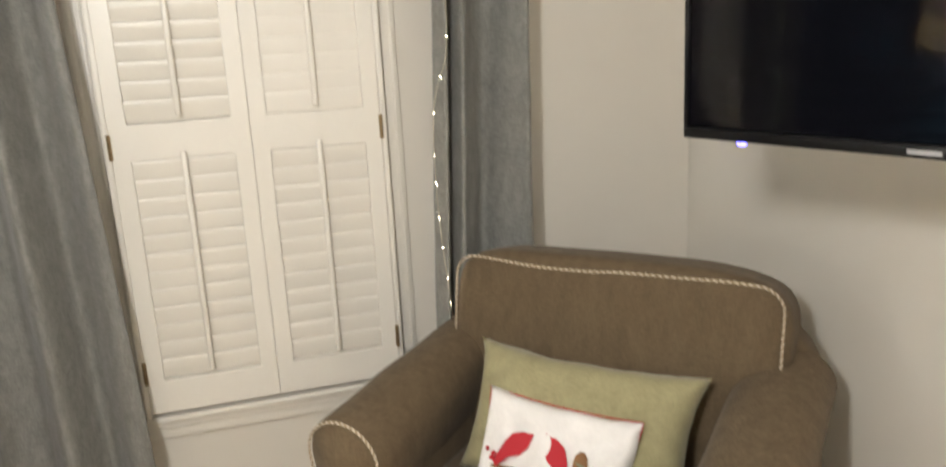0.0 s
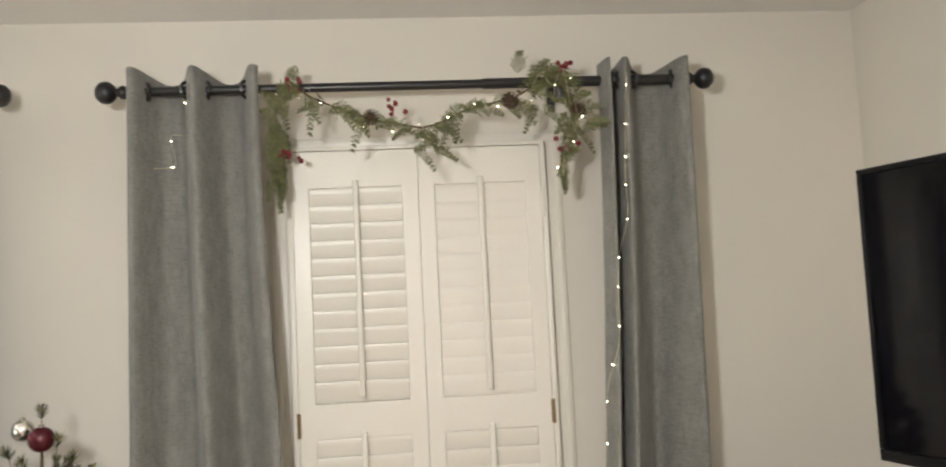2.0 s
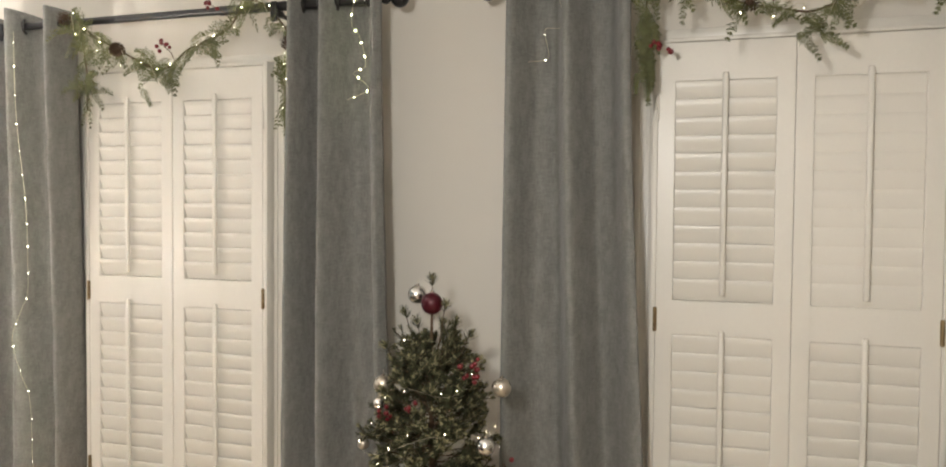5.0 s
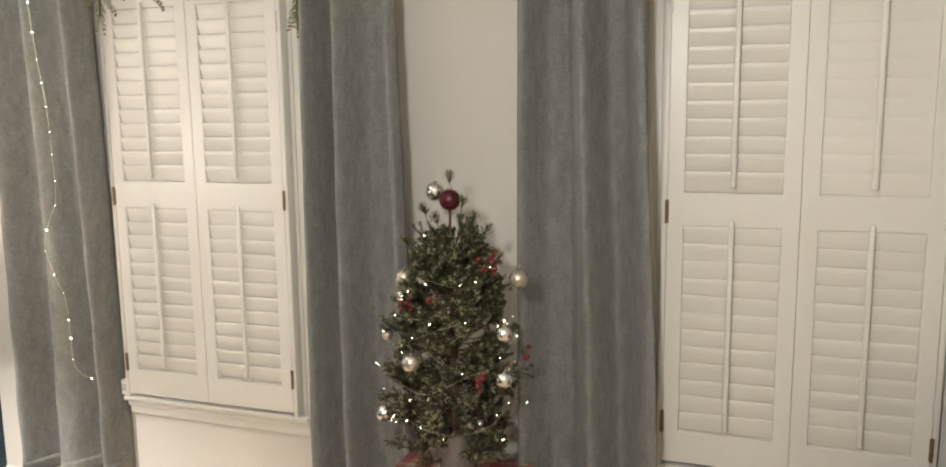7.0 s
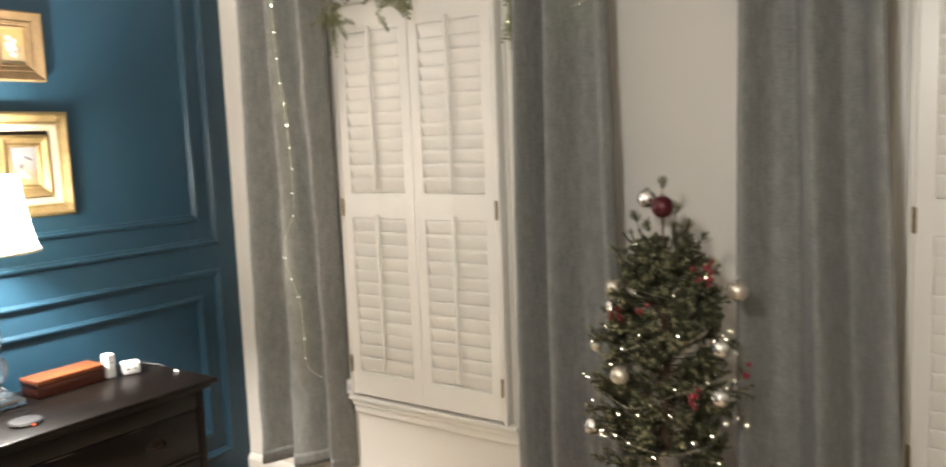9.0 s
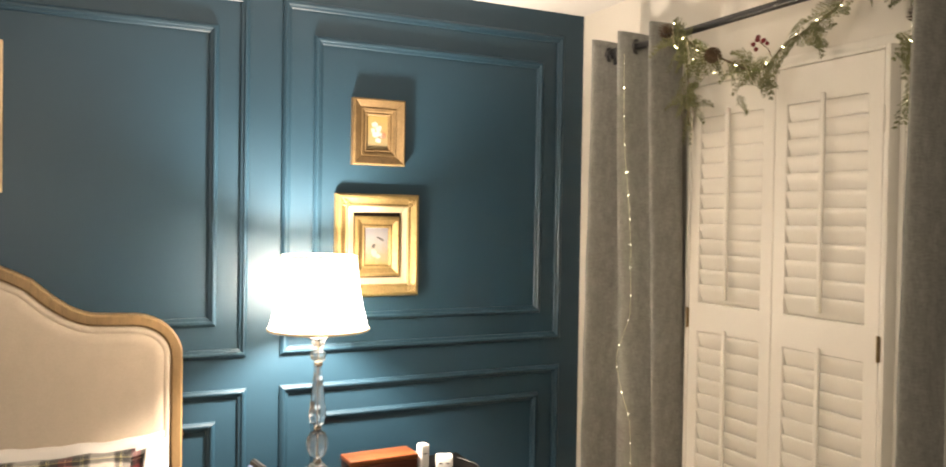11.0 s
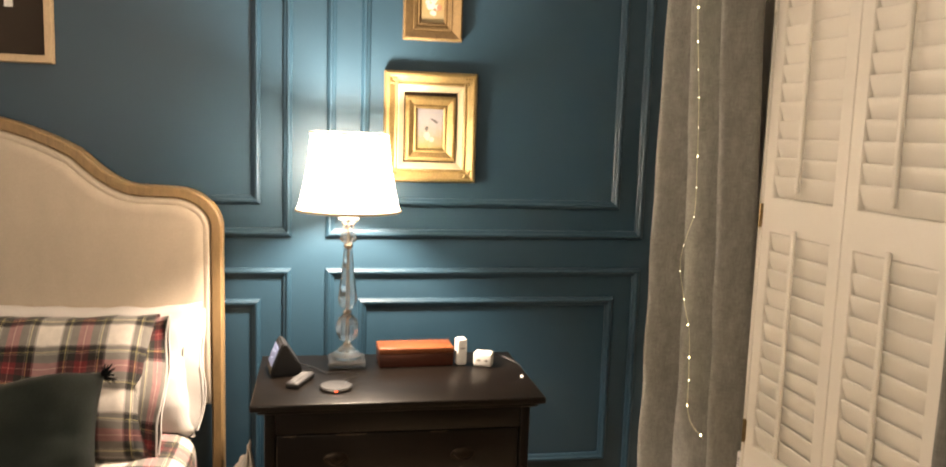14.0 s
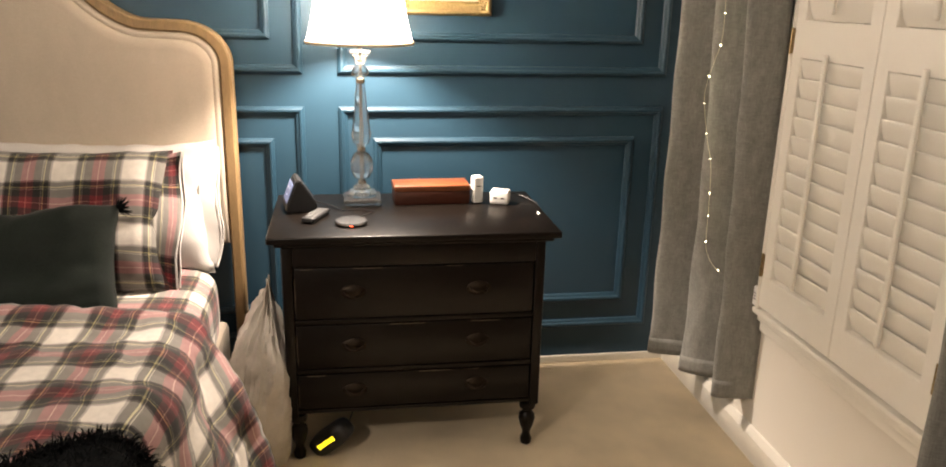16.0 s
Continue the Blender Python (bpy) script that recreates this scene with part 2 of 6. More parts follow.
M_VELVET = mat("dark_green_velvet", (0.0075, 0.0115, 0.0095), 0.8, var=0.3, scale=7, fine=200, bump=0.1, sheen=0.06, spec=0.2)
M_FUR = mat("black_shaggy_pile", (0.004, 0.0045, 0.005), 0.9, var=0.4, scale=30, fine=200, bump=0, spec=0.1)
M_DRESS = mat("black_painted_wood", (0.0050, 0.0034, 0.0025), 0.34, var=0.35, scale=5, fine=80, bump=0.08, stretch=(1, 0.35, 1), spec=0.20)
M_WORN = mat("worn_bare_edge", (0.10, 0.075, 0.05), 0.6, var=0.5, scale=60)
M_PULL = mat("aged_bronze", (0.030, 0.022, 0.016), 0.4, 0.9, var=0.35, scale=40, bump=0.2)
M_CRYSTAL = plain("cut_crystal", (1.0, 1.0, 1.0), 0.0, trans=0.95, ior=1.47)
M_NICKEL = mat("brushed_nickel", (0.55, 0.52, 0.48), 0.25, 1.0, var=0.1)
M_GOLD = mat("gilt_frame", (0.27, 0.195, 0.085), 0.50, 0.55, var=0.30, scale=25, fine=140, bump=0.35)
M_GOLDD = mat("bronze_gilt", (0.165, 0.108, 0.050), 0.5, 0.5, var=0.30, scale=25, fine=140, bump=0.35)
M_LINER = mat("cream_liner", (0.60, 0.53, 0.38), 0.7, var=0.08, scale=20)
M_CHERRY = mat("cherry_wood", (0.19, 0.056, 0.020), 0.33, var=0.35, scale=8, fine=60, bump=0.05, stretch=(5, 0.6, 5), coat=0.3)
# cherry again, darkened for the sides the lamp doesn't reach
M_CHERRY_SHADE = mat("shaded_cherry_wood", (0.055, 0.014, 0.007), 0.4, var=0.35, scale=8, fine=60, bump=0.05, stretch=(5, 0.6, 5))
M_WHITEPL = mat("white_plastic", (0.75, 0.74, 0.72), 0.4, var=0.02, bump=0.02)
M_BLACKPL = mat("matt_black_plastic", (0.012, 0.012, 0.013), 0.5, var=0.15, bump=0.05)
M_NEEDLE = mat("cedar_green", (0.125, 0.130, 0.052), 0.7, var=0.45, scale=30, fine=90, bump=0)
M_TREEGR = mat("fir_green", (0.046, 0.049, 0.020), 0.7, var=0.5, scale=25, fine=90, bump=0)
# frost, its tone warmed to carry the fairy lights' glow on the tips
M_FROST_LIT = mat("frosted_lit_tip", (0.33, 0.30, 0.16), 0.7, var=0.3, scale=40, bump=0)
M_BARK = mat("brown_twig", (0.09, 0.055, 0.03), 0.85, var=0.35, scale=60, bump=0.4)
M_CONE = mat("pine_cone_scale", (0.085, 0.05, 0.028), 0.7, var=0.5, scale=90, fine=260, bump=0.3)
M_BERRY = mat("red_berry", (0.15, 0.008, 0.013), 0.35, var=0.3, scale=60, bump=0)
M_WIRE = mat("silver_wire", (0.62, 0.56, 0.42), 0.32, 0.8, var=0.1, bump=0)
M_LED = glow("warm_white_led", (1.0, 0.87, 0.55), 34.0)
M_LEDG = glow("warm_green_led", (0.92, 1.0, 0.50), 80.0)
M_CHAMP = mat("champagne_bauble", (0.60, 0.54, 0.45), 0.28, 0.85, var=0.12, scale=30, fine=160, bump=0.15)
M_SILVER = mat("silver_bauble", (0.72, 0.70, 0.66), 0.18, 0.95, var=0.12, scale=40, fine=160, bump=0.25)
M_BURG = mat("burgundy_bauble", (0.065, 0.004, 0.010), 0.30, 0.25, var=0.1, bump=0.02)
M_ZINC = mat("galvanised_bucket", (0.34, 0.33, 0.31), 0.5, 0.6, var=0.2, scale=14, fine=90, bump=0.1)
M_BAG = mat("pale_crumpled_plastic", (0.66, 0.61, 0.55), 0.42, var=0.10, scale=14, fine=60, bump=0.35)
M_SLATE = mat("letter_felt", (0.030, 0.020, 0.014), 0.95, var=0.2, scale=10, fine=300, bump=0.4)
M_PINE = mat("pale_pine", (0.52, 0.39, 0.25), 0.6, var=0.18, scale=12, fine=80, bump=0.08, stretch=(3, 3, 1))
M_NIGHT = plain("window_glass", (0.9, 0.95, 1.0), 0.02, trans=1.0)

# ---- structure ----
OPEN = ((0.715, 1.465), (2.700, 3.445))      # window openings along the wall
Z_SILL, Z_HEAD = 0.50, 2.05


def build_room():
    bm = B()
    xs = (0.0, OPEN[0][0], OPEN[0][1], OPEN[1][0], OPEN[1][1], W_E)
    box(bm, -0.12, W_E + 0.12, 0, 0.16, -0.1, Z_SILL)
    box(bm, -0.12, W_E + 0.12, 0, 0.16, Z_HEAD, CEIL + 0.1)
    for a, b in ((-0.12, xs[1]), (xs[2], xs[3]), (xs[4], W_E + 0.12)):
        box(bm, a, b, 0, 0.16, Z_SILL, Z_HEAD)
    single("wall_north", bm, M_WALL, "cream painted wall with two shuttered windows", "wall", kind="structure", smooth=False)
    single("wall_west", box(B(), -0.12, 0, W_S, 0, -0.1, CEIL + 0.1), M_TEAL, "dark teal accent wall with picture-frame moulding", "wall", kind="structure", smooth=False)
    single("wall_east", box(B(), W_E, W_E + 0.12, W_S, 0, -0.1, CEIL + 0.1), M_WALL, "cream painted wall behind the television", "wall", kind="structure", smooth=False)
    single("wall_south", box(B(), -0.12, W_E + 0.12, W_S - 0.12, W_S, -0.1, CEIL + 0.1), M_WALL, "plain cream painted wall", "wall", kind="structure", smooth=False)
    single("ceiling", box(B(), 0, W_E, W_S, 0, CEIL, CEIL + 0.1), M_CEIL, "off-white painted flat ceiling", "ceiling", kind="structure", smooth=False)
    single("floor", box(B(), 0, W_E, W_S, 0, -0.1, 0), M_CARPET, "beige short-pile carpet", "floor", kind="structure", smooth=False)
    # baseboards: tall moulded on the cream walls, a thin white strip under the teal wall
    prof = ((0.0, 0.0), (0.016, 0.0), (0.016, 0.075), (0.011, 0.088), (0.006, 0.098), (0.0, 0.10))
    for nm, p0, p1, inn in (("baseboard", (0.0, 0.0), (W_E, 0.0), (0, -1)), ("baseboard", (W_E, -0.016), (W_E, W_S), (-1, 0)), ("baseboard", (W_E, W_S), (0.0, W_S), (0, 1))):
        bm = B()
        ra, rb = [[bm.verts.new((p[0] + inn[0] * d, p[1] + inn[1] * d, z)) for d, z in prof] for p in (p0, p1)]
        for i in range(len(prof) - 1):
            bm.faces.new((ra[i], rb[i], rb[i + 1], ra[i + 1]))
        bm.faces.new(ra), bm.faces.new(rb[::-1])
        single(nm, bm, M_TRIM, "white painted moulded baseboard", "baseboard", kind="structure", angle=20)
    single("baseboard", box(B(), 0, 0.012, W_S, -0.016, 0, 0.030, 0.003), M_TRIM, "narrow white strip under the teal wall", "baseboard", kind="structure")


def moulding(y0, y1, z0, z1, name="trim"):
    """A mitred picture-frame moulding on the teal wall."""
    prof = ((0.0, 0.0), (0.0, 0.009), (0.004, 0.014), (0.010, 0.019), (0.016, 0.018), (0.020, 0.012), (0.026, 0.010), (0.030, 0.006), (0.030, 0.0))
    bm = B()
    rings = []
    for cy, cz, sy, sz in ((y0, z0, 1, 1), (y1, z0, -1, 1), (y1, z1, -1, -1), (y0, z1, 1, -1)):
        rings.append([bm.verts.new((x, cy + sy * d, cz + sz * d)) for d, x in prof])
    for k in range(4):
        a, b = rings[k], rings[(k + 1) % 4]
        for i in range(len(prof) - 1):
            bm.faces.new((a[i], b[i], b[i + 1], a[i + 1]))
    single(name, bm, M_TEAL, "teal painted picture-frame moulding on the wall", "moulding", "wall mouldings", "structure", angle=25)


def louvre_mesh(w):
    """One slat along x, of width 0.062 and a flat oval section."""
    bm = B()
    half = ((0.0315, 0.0), (0.0305, 0.0026), (0.0270, 0.0043), (0.0150, 0.0064), (-0.0150, 0.0064), (-0.0270, 0.0043), (-0.0305, 0.0026), (-0.0315, 0.0))
    prof = list(half) + [(z, -y) for z, y in half[-2:0:-1]]
    n, rings = len(prof), []
    for x in (-w / 2, w / 2):
        rings.append([bm.verts.new((x, y, z)) for z, y in prof])
    for i in range(n):
        bm.faces.new((rings[0][i], rings[0][(i + 1) % n], rings[1][(i + 1) % n], rings[1][i]))
    bm.faces.new(rings[0][::-1]), bm.faces.new(rings[1])
    return mesh_of("louvre", bm, M_SHUT)


def window(idx, x0, x1, tilts):
    """Casing, sill, sashes behind, and the plantation shutter in front. tilts: degrees of the four banks of louvres."""
    win = thing("window_%d" % idx, "white framed window with moulded casing and sill", "window", ((x0 + x1) / 2, 0, Z_SILL), kind="structure")
    cx = (x0 + x1) / 2
    T = Matrix.Translation((-cx, 0, -Z_SILL))

    def local(bm):
        bmesh.ops.transform(bm, matrix=T, verts=bm.verts)
        return bm
    for a, b in ((x0 - 0.050, x0), (x1, x1 + 0.050)):
        bm = box(B(), a, b, -0.014, -0.0005, Z_SILL, Z_HEAD + 0.002, 0.003)
        box(bm, a + 0.008, a + 0.018, -0.019, -0.0135, Z_SILL, Z_HEAD + 0.002, 0.002)
        box(bm, b - 0.018, b - 0.008, -0.019, -0.0135, Z_SILL, Z_HEAD + 0.002, 0.002)
        part("casing", local(bm), M_TRIM, win)
    bm = box(B(), x0 - 0.055, x1 + 0.055, -0.018, -0.0005, Z_HEAD + 0.002, Z_HEAD + 0.030, 0.004)
    part("head_casing", local(bm), M_TRIM, win)
    bm = box(B(), x0 - 0.022, x1 + 0.034, -0.048, 0.05, Z_SILL - 0.020, Z_SILL - 0.0005, 0.006)
    part("window_sill", local(bm), M_TRIM, win)
    bm = box(B(), x0 - 0.018, x1 + 0.030, -0.030, -0.0005, Z_SILL - 0.046, Z_SILL - 0.0205, 0.006)
    box(bm, x0 - 0.018, x1 + 0.030, -0.018, -0.0006, Z_SILL - 0.080, Z_SILL - 0.046, 0.005)
    part("apron", local(bm), M_TRIM, win)
    bm = B()
    for a, b in ((x0, x0 + 0.04), (x1 - 0.04, x1)):
        box(bm, a, b, 0.09, 0.13, Z_SILL, Z_HEAD)
    for a, b in ((Z_SILL, Z_SILL + 0.04), (1.26, 1.30), (Z_HEAD - 0.04, Z_HEAD)):
        box(bm, x0 + 0.04, x1 - 0.04, 0.09, 0.13, a, b)
    part("window_frame", local(bm), M_TRIM, win, smooth=False)
    for a, b in ((Z_SILL + 0.04, 1.26), (1.30, Z_HEAD - 0.04)):
        p = part("pane", local(box(B(), x0 + 0.04, x1 - 0.04, 0.108, 0.112, a, b)), M_NIGHT, win, smooth=False)
    # the shutter
    sh = thing("plantation_shutter", "white painted plantation shutter with closed louvres", "shutter", (cx, 0, Z_SILL), group="window shutters")
    bm = B()
    for a, b in ((x0 + 0.001, x0 + 0.016), (x1 - 0.016, x1 - 0.001)):
        box(bm, a, b, -0.052, 0.02, Z_SILL + 0.001, Z_HEAD - 0.001, 0.002)
    box(bm, x0 + 0.016, x1 - 0.016, -0.052, 0.02, Z_HEAD - 0.012, Z_HEAD - 0.001, 0.002)
    part("shutter_frame", local(bm), M_SHUT, sh)
    pw = (x1 - x0 - 0.034) / 2
    # white strip added behind the panel gap so the seam shows less dark
    part("astragal", local(box(B(), cx - 0.012, cx + 0.012, -0.0215, -0.014, Z_SILL + 0.016, Z_HEAD - 0.016, 0.002)), M_SHUT, sh)
    st = 0.046
    lw = pw - 2 * st - 0.002
    lm = louvre_mesh(lw)
    for k in (0, 1):
        p0 = x0 + 0.0165 + k * (pw + 0.0008)
        p1 = p0 + pw - 0.0004
        bm = B()
        gx, gz = (p0, p0 + st, p1 - st, p1), (0.514, 0.610, 1.229, 1.324, 1.931, 2.036)
        vs = [[[bm.verts.new((x, y, z)) for z in gz] for x in gx] for y in (-0.050, -0.022)]
        solid = {(i, j) for i in range(3) for j in range(5)} - {(1, 1), (1, 3)}
        for i, j in solid:
            for f in (0, 1):
                bm.faces.new((vs[f][i][j], vs[f][i + 1][j], vs[f][i + 1][j + 1], vs[f][i][j + 1]))
            for (di, dj), (c, d) in zip(((-1, 0), (1, 0), (0, -1), (0, 1)), (((i, j), (i, j + 1)), ((i + 1, j), (i + 1, j + 1)), ((i, j), (i + 1, j)), ((i, j + 1), (i + 1, j + 1)))):
                if (i + di, j + dj) not in solid:
                    bm.faces.new((vs[0][c[0]][c[1]], vs[0][d[0]][d[1]], vs[1][d[0]][d[1]], vs[1][c[0]][c[1]]))
        bmesh.ops.recalc_face_normals(bm, faces=bm.faces)
        bmesh.ops.bevel(bm, geom=[e for e in bm.edges if e.calc_face_angle(0) > 1], offset=0.002, segments=2, affect="EDGES")
        pan = part("shutter_panel", local(bm), M_SHUT, sh)
        for bank, (za, zb) in enumerate(((1.324, 1.931), (0.610, 1.229))):
            n = 12
            tilt = tilts[2 * k + bank]
            pitch = (zb - za - 0.012) / n
            for i in range(n):
                lv = new("louvre", lm)
                lv.parent = pan
                lv.matrix_basis = pose(p0 + pw / 2 - cx, -0.036, za + 0.006 + (i + 0.5) * pitch - Z_SILL, tilt + random.uniform(-0.8, 0.8), 0, 0)
            xm = p0 + pw / 2
            bm = box(B(), xm - 0.0075, xm + 0.0075, -0.0690, -0.0580, za + 0.018, zb + 0.018, 0.0045, 3)
            part("tilt_bar", local(bm), M_SHUT, pan)
        hx = p0 - 0.001 if k == 0 else p1 + 0.001
        for z in (0.64, 1.27, 1.86):
            bm = B()
            box(bm, hx - 0.0055, hx + 0.0055, -0.0540, -0.0505, z - 0.032, z + 0.032)
            tube(bm, [(hx, -0.0555, z - 0.034), (hx, -0.0555, z + 0.034)], 0.004, 8)
            part("hinge", local(bm), M_SHUT if z > 1.8 else M_BRASS, pan, "painted butt hinge" if z > 1.8 else "brass butt hinge")


ROD_Y, ROD_Z = -0.16, 2.192


def curtain(x0, x1, b0, b1, crests, label, zb, seed, skew=(0.0, 0.0), ends=(0.0, 0.0), pleats=3.6):
    """A grommet-top panel. x0..x1 at the top, b0..b1 at the hem; crests: places of the forward folds, 0 to 1."""
    rs = random.Random(seed)
    ph = [rs.uniform(0, 6.28) for _ in range(6)]
    n = len(crests)
    th = thing("curtain", label, "curtain", ((x0 + x1) / 2, ROD_Y, zb), group="window curtains")
    cx = (x0 + x1) / 2

    def wave(u):
        # 1 on a forward fold, -1 half-way between two folds
        for a, b in zip(crests, crests[1:]):
            if a <= u <= b:
                return math.cos(2 * math.pi * (u - a) / (b - a))
        gap = (crests[-1] - crests[0]) / max(1, n - 1)
        d = (crests[0] - u) if u < crests[0] else (u - crests[-1])
        return math.cos(2 * math.pi * d / gap)

    def fn(u, v):
        w = wave(u)
        sharp = 2 * ((1 + w) / 2) ** (2.3 - 1.1 * v) - 1      # narrow forward folds, broad flats behind
        s = v * v * (3 - 2 * v)
        lo, hi = x0 + (b0 - x0) * s, x1 + (b1 - x1) * s
        amp = 0.052 + 0.006 * math.sin(ph[0] + 3 * v)
        uu = u + 0.020 * v * math.sin(ph[1] + 5 * u + 2 * v) + 0.010 * math.sin(ph[5] + 9 * u) * v
        x = lo + (hi - lo) * uu
        y = -amp * sharp * (1 - 0.25 * v * (0.5 + 0.5 * math.sin(ph[2] + 9 * u))) + 0.010 * v * math.sin(ph[3] + 14 * u + 2.5 * v) + 0.003 * math.sin(ph[4] + 40 * v + 20 * u) * v + s * (skew[0] + (skew[1] - skew[0]) * u)
        side = 0.5 - 0.5 * math.cos(math.pi * min(1.0, v / 0.55))
        y += side * 0.013 * math.sin(2 * math.pi * pleats * u + ph[2] + 0.7 * math.sin(3 * v + ph[0]))
        y += ends[0] * max(0.0, 1 - u / 0.10) ** 2 + ends[1] * max(0.0, 1 - (1 - u) / 0.10) ** 2
        ztop = 2.236 + 0.012 * (w - 0.2)
        z = ztop + (zb - ztop) * v + (0.006 * math.sin(ph[1] + 11 * u)) * v
        return (x - cx, y, z - zb)
    cl = part("panel_cloth", sheet(B(), 120, 70, fn), M_CURT, th, angle=80)
    thick(cl, 0.003)
    hem = part("hem", sheet(B(), 120, 3, lambda u, v: tuple(Vector(fn(u, 0.972 + 0.027 * v)) + Vector((0, -0.0022, 0)))), M_CURT, th, angle=80)
    thick(hem, 0.002)
    # rings where the rod goes through
    for a, b in zip(crests, crests[1:]):
        for q in (0.175, 0.825):
            p = fn(a + (b - a) * q, 0)
            bm = B()
            pts = [(0, 0.023 * math.cos(t * math.pi / 8), 0.023 * math.sin(t * math.pi / 8)) for t in range(17)]
            tube(bm, pts, 0.005, 6)
            part("grommet", bm, M_STEEL, th, "dark metal ring", m=pose(p[0], 0.0, ROD_Z - zb, 0, 0, 24 if q < 0.5 else -24))
    return th


def rod(xa, xb, brackets):
    th = thing("curtain_rod", "black metal curtain rod with ball finials", "curtain rod", ((xa + xb) / 2, ROD_Y, ROD_Z), group="curtain rods")
    cx = (xa + xb) / 2
    mid = xa + (xb - xa) * 0.62
    part("rod_tube", tube(B(), [(xa - cx, 0, 0), (mid - cx, 0, 0)], 0.0125, 14), M_IRON, th)
    part("rod_sleeve", tube(B(), [(mid - cx, 0, 0), (xb - cx, 0, 0)], 0.0150, 14), M_IRON, th)
    for x, s in ((xa, -1), (xb, 1)):
        bm = lathe(B(), [(0.0165, -0.006), (0.019, 0.0), (0.0165, 0.008), (0.011, 0.012), (0.011, 0.018), (0.019, 0.023), (0.028, 0.033), (0.031, 0.045), (0.028, 0.058), (0.018, 0.068), (0.004, 0.072), (0.0, 0.073)], 18, axis="x")
        part("finial", bm, M_IRON, th, m=Matrix.Translation((x - cx, 0, 0)) @ Matrix.Scale(s, 4, (1, 0, 0)))
    for x in brackets:
        bm = box(B(), x - cx - 0.011, x - cx + 0.011, -ROD_Y - 0.012, -ROD_Y - 0.001, -0.05, 0.03, 0.003)
        box(bm, x - cx - 0.006, x - cx + 0.006, 0.0, -ROD_Y - 0.012, -0.030, -0.018, 0.002)
        box(bm, x - cx - 0.014, x - cx + 0.014, -0.021, 0.021, -0.034, -0.013, 0.004)
        box(bm, x - cx - 0.010, x - cx + 0.010, -0.024, -0.016, -0.05, 0.012, 0.003)
        part("bracket", bm, M_IRON, th)


build_room()
for y0, y1, z0, z1 in ((-1.253, -0.100, 1.100, 2.345), (-1.140, -0.196, 1.210, 2.230), (-1.253, -0.100, 0.150, 0.992), (-1.140, -0.200, 0.255, 0.885),
                       (-3.433, -1.367, 1.100, 2.345), (-3.330, -1.470, 1.210, 2.230), (-3.433, -1.367, 0.150, 0.992), (-3.330, -1.470, 0.255, 0.885)):
    moulding(y0, y1, z0, z1)
window(1, *OPEN[0], (19, 17, 19, 17))
window(2, *OPEN[1], (17, 14, 3, 14))
rod(2.295, 3.850, (2.335, 3.480))
rod(0.430, 1.935, (0.475, 1.570))
curtain(2.318, 2.655, 2.312, 2.735, (0.035, 0.50, 0.965), "grey woven grommet curtain panel hanging full length", 0.115, 1)
curtain(3.590, 3.850, 3.515, 3.815, (0.08, 0.24, 0.92), "grey woven grommet curtain panel with fairy lights", 0.115, 2)
curtain(1.625, 1.935, 1.590, 1.985, (0.06, 0.40, 0.95), "grey woven grommet curtain panel hanging full length", 0.115, 3)
curtain(0.362, 0.728, 0.310, 0.680, (0.06, 0.48, 0.94), "grey woven grommet curtain panel with fairy lights", 0.185, 4, (0.0, 0.100), (0.0, 0.085), 4.0)


# ---- lamps ----
def ceiling_light(x, y):
    th = thing("ceiling_light", "white globe ceiling light on a short stem", "ceiling light", (x, y, CEIL))
    part("canopy", lathe(B(), [(0.0, -0.001), (0.07, -0.001), (0.07, -0.012), (0.05, -0.024), (0.0, -0.024)], 32), M_NICKEL, th)
    part("stem", tube(B(), [(0, 0, -0.024), (0, 0, -0.50)], 0.010, 12), M_NICKEL, th)
    gl = part("globe", ball(B(), (0, 0, -0.59), 0.10, 32, 16), glow("lit_opal_glass", (1.0, 0.90, 0.78), 4.0), th, "lit opal glass globe")
    gl.visible_shadow = False
    la = bpy.data.lights.new("ceiling_bulb", "POINT")
    la.shadow_soft_size, la.energy, la.color = 0.08, CEIL_W, CEIL_COL
    ob = new("ceiling_bulb", la)
    ob.matrix_world = pose(x, y, CEIL - 0.59)


def ceiling_vent(x, y):
    """A stamped register in the ceiling, with dark slots between its slats."""
    th = thing("ceiling_vent", "cream metal ceiling register with dark slots", "vent", (x, y, CEIL))
    L, W = 0.165, 0.065
    # no duct is cut: a flat black sheet gives the shade between the slats
    part("backing", box(B(), -L + 0.012, L - 0.012, -W + 0.012, W - 0.012, -0.0032, -0.0012), M_BLACKPL, th, "black sheet in place of the shaded duct")
    bm = box(B(), -L, L, W - 0.014, W, -0.010, -0.001, 0.002)
    box(bm, -L, L, -W, -W + 0.014, -0.010, -0.001, 0.002)
    box(bm, -L, -L + 0.014, -W + 0.014, W - 0.014, -0.010, -0.001, 0.002)
    box(bm, L - 0.014, L, -W + 0.014, W - 0.014, -0.010, -0.001, 0.002)
    part("frame", bm, M_TRIM, th)
    for k in range(6):
        yy = -W + 0.024 + k * 0.0165
        part("slat", box(B(), -L + 0.015, L - 0.015, -0.0006, 0.0006, -0.006, 0.006), M_TRIM, th, m=pose(0, yy, -0.0085, 35, 0, 0))


DT = 0.722                                   # dresser top
LAMP = (0.258, -1.184)


